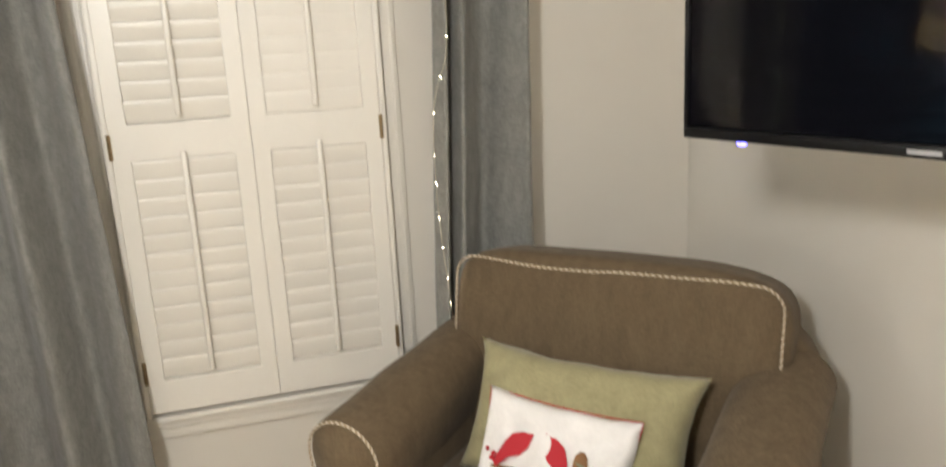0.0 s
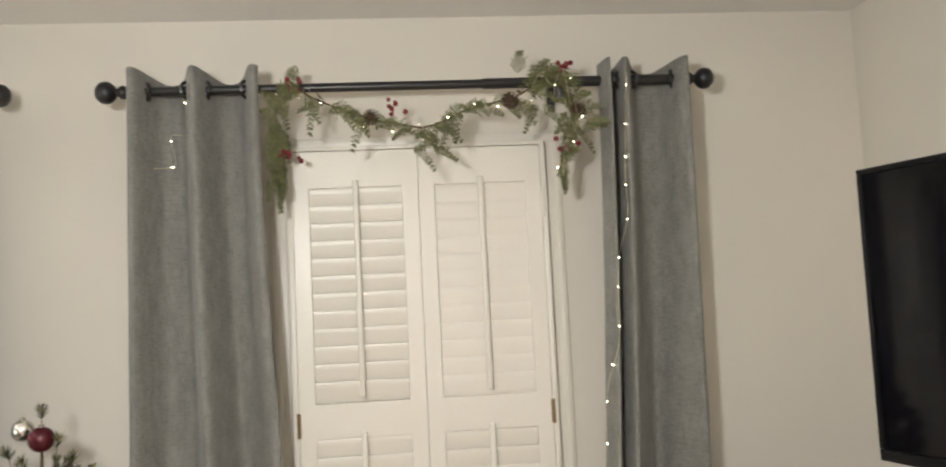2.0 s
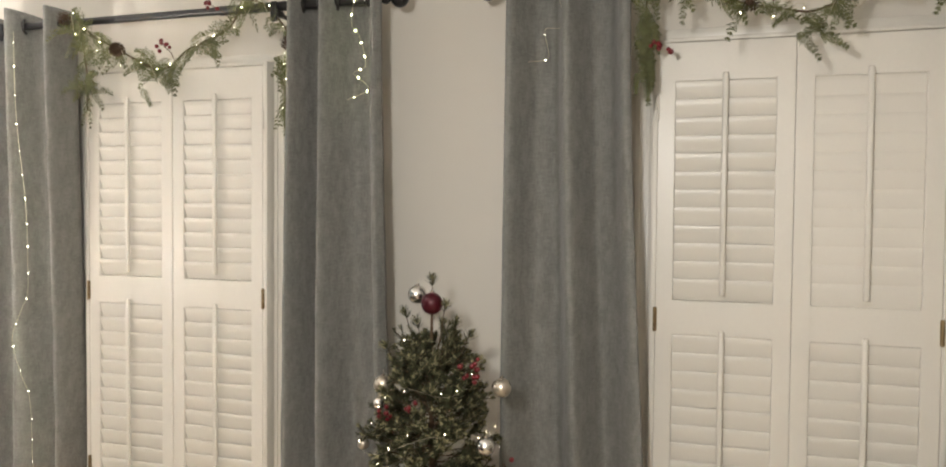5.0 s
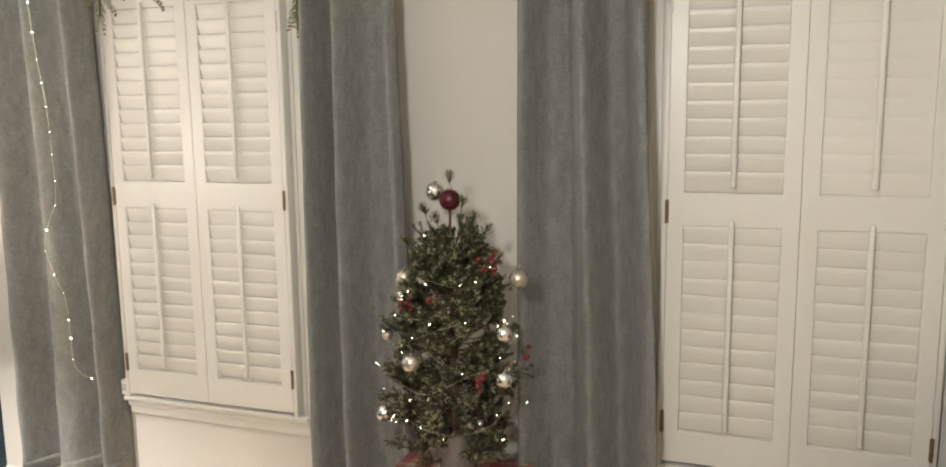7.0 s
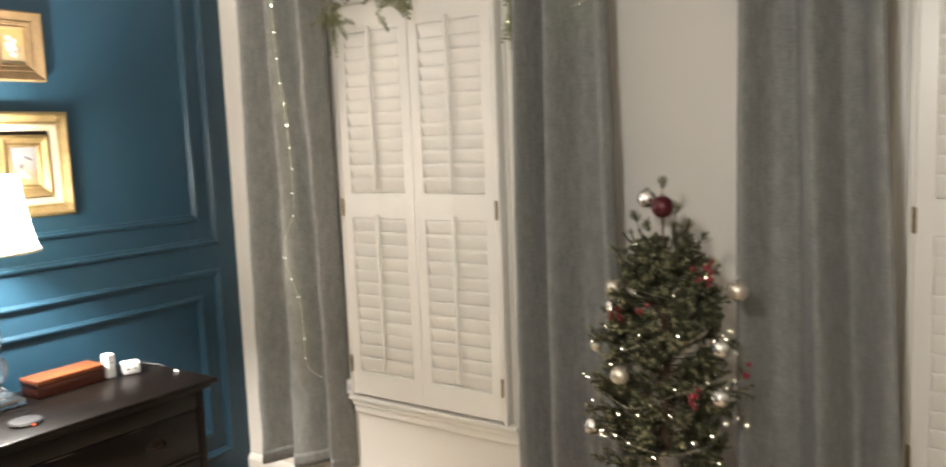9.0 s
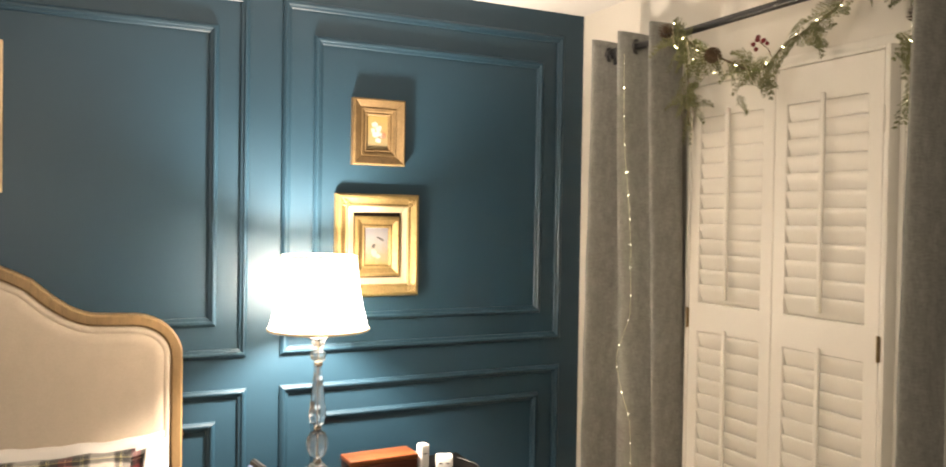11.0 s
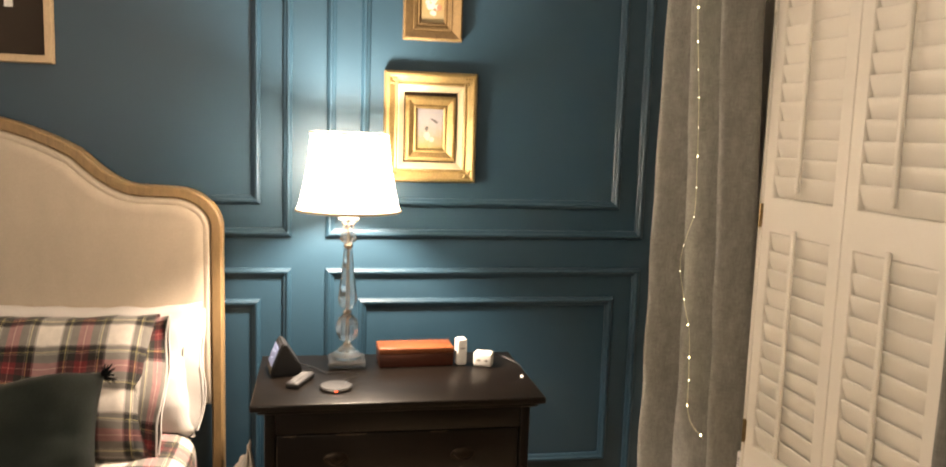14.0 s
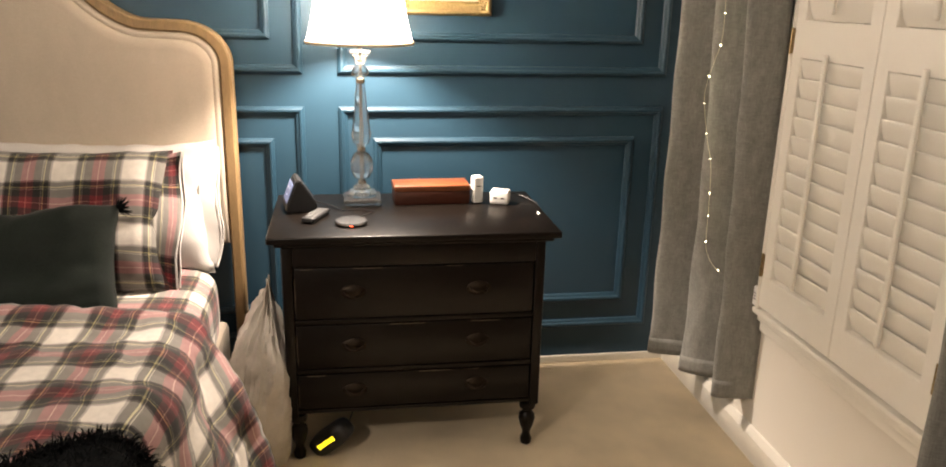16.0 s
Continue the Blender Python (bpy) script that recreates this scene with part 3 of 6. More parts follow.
def table_lamp():
    th = thing("table_lamp", "lit crystal table lamp with white fabric bell shade", "table lamp", (*LAMP, DT))
    bm = box(B(), -0.060, 0.060, -0.060, 0.060, 0.0, 0.024, 0.010, 2)
    part("plinth", bm, M_CRYSTAL, th, "clear crystal square plinth", smooth=False)
    bm = lathe(B(), [(0.046, 0.0245), (0.048, 0.032), (0.040, 0.042), (0.030, 0.046), (0.026, 0.054), (0.018, 0.060)], 10)
    part("foot", bm, M_CRYSTAL, th, smooth=False)
    part("collar", lathe(B(), [(0.010, 0.060), (0.014, 0.064), (0.014, 0.070), (0.010, 0.074)], 16), M_NICKEL, th, "nickel collar")
    bm = lathe(B(), [(0.010, 0.074), (0.024, 0.084), (0.034, 0.103), (0.037, 0.122), (0.034, 0.141), (0.024, 0.158), (0.010, 0.168)], 10)
    part("crystal_ball", bm, M_CRYSTAL, th, "faceted crystal ball", smooth=False)
    part("collar", lathe(B(), [(0.010, 0.168), (0.014, 0.172), (0.014, 0.178), (0.010, 0.182)], 16), M_NICKEL, th)
    bm = lathe(B(), [(0.012, 0.182), (0.024, 0.192), (0.030, 0.215), (0.026, 0.250), (0.019, 0.310), (0.014, 0.362), (0.012, 0.376)], 8)
    part("crystal_column", bm, M_CRYSTAL, th, "tapered faceted crystal column", smooth=False)
    part("collar", lathe(B(), [(0.012, 0.376), (0.015, 0.380), (0.015, 0.388), (0.012, 0.392)], 16), M_NICKEL, th)
    bm = lathe(B(), [(0.012, 0.392), (0.024, 0.400), (0.028, 0.412), (0.024, 0.424), (0.012, 0.432)], 10)
    part("crystal_bead", bm, M_CRYSTAL, th, smooth=False)
    bm = lathe(B(), [(0.012, 0.434), (0.016, 0.440), (0.024, 0.462), (0.034, 0.470), (0.034, 0.474), (0.012, 0.476)], 10)
    part("crystal_cup", bm, M_CRYSTAL, th, smooth=False)
    part("stem", tube(B(), [(0, 0, 0.476), (0, 0, 0.558)], 0.006, 10), M_NICKEL, th)
    part("inner_pipe", tube(B(), [(0, 0, 0.026), (0, 0, 0.474)], 0.0026, 10), M_NICKEL, th, "thin bright pipe inside the crystal")
    # bell shade, open above and below
    sm, nt, b = nodes_of("lit_shade_fabric")
    n, l = nt.nodes, nt.links
    tr, df, mx = n.new("ShaderNodeBsdfTranslucent"), n.new("ShaderNodeBsdfDiffuse"), n.new("ShaderNodeMixShader")
    tr.inputs[0].default_value, df.inputs[0].default_value = (0.38, 0.366, 0.344, 1), (0.85, 0.80, 0.72, 1)
    mx.inputs[0].default_value = 0.93
    l.new(df.outputs[0], mx.inputs[1])
    l.new(tr.outputs[0], mx.inputs[2])
    tp, m2 = n.new("ShaderNodeBsdfTransparent"), n.new("ShaderNodeMixShader")
    tp.inputs[0].default_value, m2.inputs[0].default_value = (1.0, 0.95, 0.87, 1), 0.05
    l.new(mx.outputs[0], m2.inputs[1])
    l.new(tp.outputs[0], m2.inputs[2])
    l.new(m2.outputs[0], n["Material Output"].inputs[0])
    Z0, Z1 = 1.221 - DT, 1.458 - DT

    def rad(v):
        return 0.160 - 0.040 * (1 - (1 - v) ** 1.9) + 0.002 * math.sin(v * 3.1)

    def fn(u, v):
        a = 2 * math.pi * u
        r = rad(v) * (1 + 0.012 * abs(math.sin(4 * a)) )
        return (r * math.cos(a), r * math.sin(a), Z0 + (Z1 - Z0) * v)
    part("shade", sheet(B(), 96, 14, fn), sm, th, "glowing white fabric shade")
    for v, rr in ((0.0, 0.0050), (1.0, 0.0040)):
        pts = [tuple(Vector(fn(k / 48, v)) * 1.0) for k in range(49)]
        part("shade_trim", tube(B(), pts, rr, 6), mat("shade_binding", (0.66, 0.54, 0.38), 0.8, var=0.1), th, "cream bound edge")
    for k in range(8):
        pts = [tuple(Vector(fn(k / 8, v / 8)) * 1.0) for v in range(9)]
        part("seam", tube(B(), pts, 0.0012, 4), sm, th)
    bulb = part("bulb", lathe(B(), [(0.012, 0.555), (0.016, 0.58), (0.026, 0.61), (0.028, 0.635), (0.022, 0.652), (0.0, 0.662)], 16), glow("lit_bulb", (1.0, 0.90, 0.76), 3.0), th, "lit bulb")
    bulb.visible_shadow = False
    la = bpy.data.lights.new("lamp_bulb", "POINT")
    la.energy, la.color, la.shadow_soft_size = BULB_W, WARM, 0.045
    ob = new("lamp_bulb", la)
    ob.matrix_world = pose(*LAMP, DT + 0.630)


table_lamp()
ceiling_light(2.585, -2.350)
ceiling_vent(2.105, -0.340)


# ---- the bedside ----
def ring_frame(bm, y0, y1, z0, z1, prof):
    """A mitred frame on the west wall: prof holds (inward, outward from the wall)."""
    rings = []
    for cy, cz, sy, sz in ((y0, z0, 1, 1), (y1, z0, -1, 1), (y1, z1, -1, -1), (y0, z1, 1, -1)):
        rings.append([bm.verts.new((x, cy + sy * d, cz + sz * d)) for d, x in prof])
    for k in range(4):
        a, b = rings[k], rings[(k + 1) % 4]
        for i in range(len(prof) - 1):
            bm.faces.new((a[i], b[i], b[i + 1], a[i + 1]))
    return bm


def blob(bm, x, cy, cz, ry, rz, n=10, wob=0.15, seed=0, rot=0.0):
    """A flat uneven patch in the plane x."""
    rs = random.Random(seed)
    vs = []
    for k in range(n):
        a = 2 * math.pi * k / n
        r = 1 + rs.uniform(-wob, wob)
        p, q = ry * r * math.cos(a), rz * r * math.sin(a)
        vs.append(bm.verts.new((x, cy + p * math.cos(rot) - q * math.sin(rot), cz + p * math.sin(rot) + q * math.cos(rot))))
    bm.faces.new(vs)
    return bm


def painting_ground(name, top, bottom, zmid, span):
    m, nt, b = nodes_of(name)
    n, l = nt.nodes, nt.links
    tc, no, sp, ad, mr, rp = (n.new("ShaderNode" + k) for k in ("TexCoord", "TexNoise", "SeparateXYZ", "Math", "MapRange", "ValToRGB"))
    no.inputs["Scale"].default_value = 70
    l.new(tc.outputs["Object"], no.inputs[0])
    l.new(tc.outputs["Object"], sp.inputs[0])
    ad.operation = "MULTIPLY_ADD"
    ad.inputs[1].default_value = 0.05
    l.new(no.outputs[0], ad.inputs[0])
    l.new(sp.outputs[2], ad.inputs[2])
    mr.inputs[1].default_value, mr.inputs[2].default_value = zmid - span + 0.025, zmid + span + 0.025
    l.new(ad.outputs[0], mr.inputs[0])
    rp.color_ramp.elements[0].color, rp.color_ramp.elements[1].color = (*bottom, 1), (*top, 1)
    l.new(mr.outputs[0], rp.inputs[0])
    l.new(rp.outputs[0], b.inputs["Base Color"])
    b.inputs["Roughness"].default_value = 0.45
    return m


def pictures():
    y0, y1, z0, z1 = -1.003, -0.803, 1.779, 2.021
    th = thing("picture", "small bronze-gilt framed flower painting on the teal wall", "picture", (0, (y0 + y1) / 2, z0), group="framed paintings")
    yc = (y0 + y1) / 2
    fr = (y0 - yc, y1 - yc, 0, z1 - z0)
    part("frame", ring_frame(B(), *fr, ((0, 0.0), (0, 0.030), (0.006, 0.036), (0.010, 0.034), (0.026, 0.024), (0.034, 0.020), (0.036, 0.024), (0.040, 0.022))), M_GOLDD, th, angle=25)
    part("inner_frame", ring_frame(B(), fr[0] + 0.040, fr[1] - 0.040, 0.040, fr[3] - 0.040, ((0, 0.005), (0, 0.021), (0.004, 0.020), (0.010, 0.014), (0.014, 0.017), (0.018, 0.012), (0.022, 0.006))), M_GOLDD, th, angle=25)
    bm = B()
    for k in range(30):
        for z in (0.003,):
            ball(bm, (0.034, fr[0] + 0.004 + k * (fr[1] - fr[0] - 0.008) / 29, z), 0.0028, 6, 4)
    part("beading", bm, M_GOLD, th, "gilt beading")
    part("canvas", box(B(), 0.004, 0.007, fr[0] + 0.06, fr[1] - 0.06, 0.06, fr[3] - 0.06), painting_ground("flower_ground", (0.28, 0.20, 0.07), (0.20, 0.16, 0.09), 0.12, 0.06), th)
    bm = B()
    for k, (cy, cz, r) in enumerate(((-0.012, 0.15, 0.011), (0.004, 0.135, 0.013), (-0.006, 0.115, 0.014), (0.014, 0.112, 0.010), (-0.018, 0.130, 0.009), (0.002, 0.092, 0.010))):
        blob(bm, 0.0074 + 0.0002 * k, cy, cz, r, r * 0.9, 9, 0.25, k)
    part("painted_flower", bm, plain("pale_paint", (0.42, 0.36, 0.33), 0.6), th)
    bm = blob(blob(B(), 0.0088, 0.022, 0.110, 0.008, 0.011, 8, 0.2, 11), 0.0088, 0.006, 0.104, 0.006, 0.005, 8, 0.2, 12)
    part("painted_petal", bm, plain("coral_paint", (0.50, 0.12, 0.08), 0.6), th)
    # the larger one: a gilt frame, cream liner, dark gap and a second gilt frame within
    y0, y1, z0, z1 = -1.062, -0.741, 1.297, 1.674
    th = thing("picture", "ornate gold framed painting with a second frame inside", "picture", (0, (y0 + y1) / 2, z0), group="framed paintings")
    yc = (y0 + y1) / 2
    fr = (y0 - yc, y1 - yc, 0, z1 - z0)
    part("frame", ring_frame(B(), *fr, ((0, 0.0), (0, 0.022), (0.004, 0.030), (0.008, 0.038), (0.016, 0.040), (0.024, 0.034), (0.036, 0.028), (0.042, 0.030), (0.046, 0.026))), M_GOLD, th, angle=25)
    part("liner", ring_frame(B(), fr[0] + 0.046, fr[1] - 0.046, 0.046, fr[3] - 0.046, ((0, 0.004), (0, 0.026), (0.004, 0.027), (0.018, 0.020), (0.022, 0.018), (0.022, 0.003))), M_LINER, th, "cream painted liner", angle=25)
    part("backing", box(B(), 0.002, 0.004, fr[0] + 0.066, fr[1] - 0.066, 0.066, fr[3] - 0.066), M_SLATE, th, "dark backing board")
    i0 = (fr[0] + 0.073, fr[1] - 0.073, 0.074, fr[3] - 0.082)
    part("inner_frame", ring_frame(B(), *i0, ((0, 0.004), (0, 0.022), (0.004, 0.028), (0.012, 0.030), (0.022, 0.022), (0.030, 0.016), (0.036, 0.018), (0.042, 0.012), (0.044, 0.006))), M_GOLD, th, angle=25)
    part("canvas", box(B(), 0.004, 0.008, i0[0] + 0.043, i0[1] - 0.043, i0[2] + 0.043, i0[3] - 0.043), painting_ground("sky_ground", (0.33, 0.34, 0.38), (0.24, 0.19, 0.07), 0.17, 0.05), th)
    bm = blob(blob(B(), 0.0084, 0.014, 0.212, 0.018, 0.0035, 8, 0.2, 1, -0.5), 0.0084, -0.012, 0.185, 0.006, 0.009, 8, 0.2, 2)
    part("painted_shape", bm, plain("dark_paint", (0.05, 0.05, 0.05), 0.6), th)
    bm = blob(blob(B(), 0.0084, -0.010, 0.158, 0.012, 0.014, 9, 0.2, 3), 0.0086, 0.006, 0.148, 0.010, 0.008, 9, 0.2, 4)
    part("painted_blossom", bm, plain("white_paint", (0.46, 0.44, 0.40), 0.6), th)
    for sy, sz in ((-1, 0), (1, 0), (-1, 1), (1, 1)):
        bm = B()
        cy, cz = sy * (fr[1] - 0.020), 0.020 if sz == 0 else fr[3] - 0.020
        rs = random.Random(sy + 3 * sz)
        for k in range(12):
            ball(bm, (0.036, cy - sy * rs.uniform(0, 0.026), cz + (1 if sz == 0 else -1) * rs.uniform(0, 0.026)), rs.uniform(0.003, 0.006), 7, 5)
        part("corner_ornament", bm, M_GOLD, th, "moulded gilt leaf corner")


def letter_board():
    y0, y1, z0, z1 = -2.750, -2.100, 1.645, 2.105
    yc = (y0 + y1) / 2
    th = thing("letter_board", "dark felt letter board in a pale wooden frame", "letter board", (0, yc, z0))
    w = (y1 - y0) / 2
    part("frame", ring_frame(B(), -w, w, 0, z1 - z0, ((0, 0.0), (0, 0.022), (0.003, 0.026), (0.022, 0.026), (0.024, 0.022), (0.024, 0.004))), M_PINE, th, "pale pine frame", angle=25)
    part("felt", box(B(), 0.002, 0.010, -w + 0.024, w - 0.024, 0.024, z1 - z0 - 0.024), M_SLATE, th, smooth=False)
    cu = bpy.data.curves.new("letter", "FONT")
    cu.body, cu.size, cu.extrude, cu.align_x, cu.offset = "T", 0.165, 0.002, "CENTER", 0.004
    ob = new("letter", cu)
    ob.data.materials.append(M_WHITEPL)
    ob.parent = th
    ob.matrix_basis = pose(0.013, w - 0.126, 0.172, 90, 0, 90)
    bm = blob(B(), 0.0105, w - 0.10, 0.325, 0.030, 0.005, 10, 0.2, 5, 0.2)
    part("flourish", bm, plain("grey_chalk", (0.16, 0.13, 0.11), 0.9), th, "faint grey flourish")


def dresser():
    x0, x1, y0, y1 = 0.16, 0.588, -1.415, -0.664
    cx, cy = (x0 + x1) / 2, (y0 + y1) / 2
    th = thing("dresser", "black painted three-drawer wooden chest with worn edges", "chest of drawers", (cx, cy, 0))
    hx, hy = (x1 - x0) / 2, (y1 - y0) / 2
    part("top", box(B(), -hx - 0.02, hx + 0.042, -hy - 0.040, hy + 0.040, DT - 0.020, DT, 0.005, 3), M_DRESS, th)
    bm = box(B(), -hx - 0.008, hx + 0.026, -hy - 0.022, hy + 0.022, DT - 0.034, DT - 0.0205, 0.006, 3)
    part("cornice", bm, M_DRESS, th, "moulded edge under the top")
    zb = 0.150
    bm = box(B(), -hx, hx - 0.014, -hy + 0.012, hy - 0.012, zb + 0.012, DT - 0.0345, 0.002)
    part("carcass", bm, M_DRESS, th)
    for sy in (-1, 1):
        part("corner_post", box(B(), hx - 0.050, hx + 0.002, sy * hy - 0.026, sy * hy + 0.026 if sy < 0 else hy + 0.004, zb, DT - 0.0345, 0.005, 2) if sy > 0 else box(B(), hx - 0.050, hx + 0.002, -hy - 0.004, -hy + 0.026, zb, DT - 0.0345, 0.005, 2), M_DRESS, th)
    for za, zc in ((zb + 0.012, zb + 0.024), (0.291, 0.305), (0.447, 0.461), (0.622, DT - 0.0346)):
        part("rail", box(B(), hx - 0.016, hx + 0.0012, -hy + 0.026, hy - 0.026, za, zc, 0.002), M_DRESS, th)
    dr = random.Random(5)
    for za, zc in ((0.178, 0.288), (0.308, 0.444), (0.464, 0.619)):
        d = part("drawer", box(B(), hx - 0.040, hx + 0.003, -hy + 0.030, hy - 0.030, za, zc, 0.004, 2), M_DRESS, th)
        zm = (za + zc) / 2 + 0.004
        for sy in (-0.182, 0.182):
            bm = lathe(B(), [(0.0, 0.0), (0.036, 0.0), (0.036, 0.003), (0.031, 0.006), (0.0, 0.008)], 20, (hx + 0.003, sy, zm), "x", 0.60)
            part("pull_plate", bm, M_PULL, d, "aged bronze oval plate")
            pts = [(hx + 0.008 + 0.016 * math.sin(math.pi * k / 10), sy - 0.026 * math.cos(math.pi * k / 10), zm + 0.004 - 0.012 * math.sin(math.pi * k / 10)) for k in range(11)]
            part("bail", tube(B(), pts, 0.0036, 8), M_PULL, d)
        for k in range(4):
            a = dr.uniform(-hy + 0.04, hy - 0.16)
            part("worn_edge", box(B(), hx + 0.0015, hx + 0.0034, a, a + dr.uniform(0.02, 0.09), zc - 0.0035, zc - 0.0016), M_WORN, d, "bare wood rubbed through the paint")
        part("worn_edge", box(B(), hx + 0.0015, hx + 0.0034, -hy + 0.0302, -hy + 0.032, za + 0.02, zc - 0.03), M_WORN, d)
    prof = [(0.010, 0.0), (0.017, 0.006), (0.019, 0.022), (0.013, 0.036), (0.013, 0.048), (0.020, 0.066), (0.026, 0.092), (0.024, 0.108), (0.014, 0.118), (0.014, 0.124), (0.024, 0.130), (0.026, 0.140), (0.022, zb - 0.0005)]
    for sx, sy in ((1, 1), (1, -1), (-1, 1), (-1, -1)):
        part("leg", lathe(B(), prof, 18, (sx * (hx - 0.026), sy * (hy - 0.024), 0)), M_DRESS, th, "turned leg")


def bedside_things():
    Z = DT + 0.0005
    # cherry box
    th = thing("wooden_box", "closed cherry wood box with a polished lid", "box", (0.250, -0.965, Z), rz=2)
    # one wood: shade put into the body's colour, lamplight into the lid's
    part("body", box(B(), -0.050, 0.050, -0.120, 0.120, 0, 0.042, 0.002), M_CHERRY_SHADE, th, "cherry wood body, coloured darker for shade")
    part("lid", box(B(), -0.052, 0.052, -0.122, 0.122, 0.0425, 0.062, 0.004, 3), M_CHERRY, th, "orange-brown polished lid")
    # white upright adapter and cube
    th = thing("smart_plug", "white upright plastic adapter standing on the chest", "adapter", (0.280, -0.818, Z), rz=8)
    part("body", box(B(), -0.018, 0.018, -0.017, 0.017, 0, 0.088, 0.007, 4), M_WHITEPL, th)
    part("slot", box(B(), 0.0178, 0.0188, -0.008, 0.008, 0.055, 0.058), M_BLACKPL, th)
    th = thing("charger_cube", "white plastic charging cube with ports", "charger", (0.295, -0.744, Z), rz=-22)
    part("body", box(B(), -0.024, 0.024, -0.030, 0.030, 0, 0.044, 0.006, 3), M_WHITEPL, th)
    for y in (-0.012, 0.012):
        part("port", box(B(), 0.0236, 0.0246, y - 0.006, y + 0.006, 0.019, 0.023), M_BLACKPL, th)
    # cable from the cube over the end of the chest
    bm = tube(B(), [(0.265, -0.730, Z + 0.02), (0.245, -0.700, Z + 0.022), (0.24, -0.670, Z + 0.012), (0.265, -0.640, Z + 0.004), (0.31, -0.628, Z + 0.003), (0.34, -0.6195, Z - 0.01), (0.34, -0.618, Z - 0.20), (0.26, -0.616, 0.10)], 0.0022, 6)
    single("cable", bm, M_BLACKPL, "thin black cable hanging over the chest's end", "cable")
    single("cable_plug", lathe(B(), [(0.003, 0), (0.005, 0.004), (0.005, 0.016), (0.003, 0.02)], 10, (0.42, -0.648, Z), "x"), M_WHITEPL, "small white cable plug lying on the chest", "plug")
    # smart display
    th = thing("smart_display", "black wedge-shaped smart display with lit screen", "smart display", (0.315, -1.372, Z), rz=-81)
    bm = B()
    w, side = 0.055, ((-0.045, 0.0), (0.050, 0.0), (0.052, 0.012), (0.018, 0.098), (0.006, 0.100), (-0.040, 0.03))
    ra, rb = [[bm.verts.new((x, y, z)) for x, z in side] for y in (-w, w)]
    for i in range(len(side)):
        j = (i + 1) % len(side)
        bm.faces.new((ra[i], ra[j], rb[j], rb[i]))
    bm.faces.new(ra[::-1]), bm.faces.new(rb)
    bmesh.ops.bevel(bm, geom=list(bm.edges), offset=0.004, segments=3, affect="EDGES")
    part("body", bm, M_BLACKPL, th)
    part("screen", box(B(), -0.001, 0.001, -0.044, 0.044, -0.030, 0.030, 0.0008), glow("lit_display", (0.16, 0.20, 0.34), 0.8), th, "faintly lit bluish screen", m=pose(0.0372, 0, 0.056, 0, -21.5, 0))
    for k, (y, z, a, b) in enumerate(((-0.02, 0.01, 0.014, 0.010), (0.012, 0.012, 0.012, 0.006), (0.0, -0.010, 0.02, 0.005))):
        part("picture_patch", box(B(), 0.001, 0.0014, y - a / 2, y + a / 2, z - b / 2, z + b / 2), glow("lit_patch", (0.5, 0.55, 0.7), 0.8), th, m=pose(0.0372, 0, 0.056, 0, -21.5, 0))
    pts = [(0.285, -1.33, Z + 0.012), (0.28, -1.30, Z + 0.004), (0.325, -1.27, Z + 0.003), (0.365, -1.245, Z + 0.003), (0.345, -1.19, Z + 0.003), (0.385, -1.15, Z + 0.003), (0.452, -1.21, Z + 0.003)]
    single("cable", tube(B(), pts, 0.0016, 6), M_BLACKPL, "thin black cable on the chest's top", "cable")
    # remote
    th = thing("remote_control", "small dark grey remote control with buttons", "remote", (0.435, -1.325, Z), rz=-22)
    part("body", box(B(), -0.062, 0.062, -0.020, 0.020, 0, 0.017, 0.006, 3), mat("charcoal_plastic", (0.03, 0.03, 0.032), 0.45), th)
    for i in range(7):
        for j in range(3):
            part("button", lathe(B(), [(0.004, 0.017), (0.004, 0.0185), (0.0, 0.019)], 8, (-0.045 + 0.014 * i, -0.011 + 0.011 * j, 0)), mat("grey_rubber", (0.16, 0.16, 0.16), 0.7), th)
    # charging pad
    th = thing("charging_pad", "round black wireless charging pad with red light", "charging pad", (0.500, -1.222, Z))
    part("body", lathe(B(), [(0.0, 0.0), (0.044, 0.0), (0.047, 0.003), (0.047, 0.008), (0.044, 0.011), (0.0, 0.012)], 32), M_BLACKPL, th)
    part("rim", lathe(B(), [(0.0472, 0.004), (0.0478, 0.006), (0.0472, 0.008)], 32), M_NICKEL, th)
    part("indicator", box(B(), 0.0465, 0.0485, -0.004, 0.004, 0.004, 0.007), glow("red_led", (1.0, 0.08, 0.03), 6), th, "red light")
    # alarm clock on the carpet, digits shown as bars
    th = thing("alarm_clock", "black digital clock with yellow digits on the carpet", "clock", (0.545, -1.275, 0.012), rz=-25)
    th.matrix_world = pose(0.545, -1.275, 0.024, 40, 0, -20)
    bm = B()
    g = bmesh.ops.create_cube(bm, size=2.0)["verts"]
    bmesh.ops.subdivide_edges(bm, edges=bm.edges, cuts=6, use_grid_fill=True)
    for v in bm.verts:
        k = (abs(v.co.x) ** 4 + abs(v.co.y) ** 4 + abs(v.co.z) ** 4) ** 0.25
        v.co = Vector((v.co.x / k * 0.040, v.co.y / k * 0.072, v.co.z / k * 0.034 + 0.034))
    part("body", bm, M_BLACKPL, th)
    for k in range(6):
        part("digit_bar", box(B(), 0.0395, 0.0410, -0.034 + 0.0115 * k, -0.0275 + 0.0115 * k, 0.030, 0.044), glow("yellow_digits", (1.0, 0.80, 0.03), 2.5), th)
    single("cable", tube(B(), [(0.46, -1.25, 0.03), (0.42, -1.22, 0.10), (0.40, -1.21, 0.155)], 0.002, 6), M_BLACKPL, "thin black clock cable", "cable")
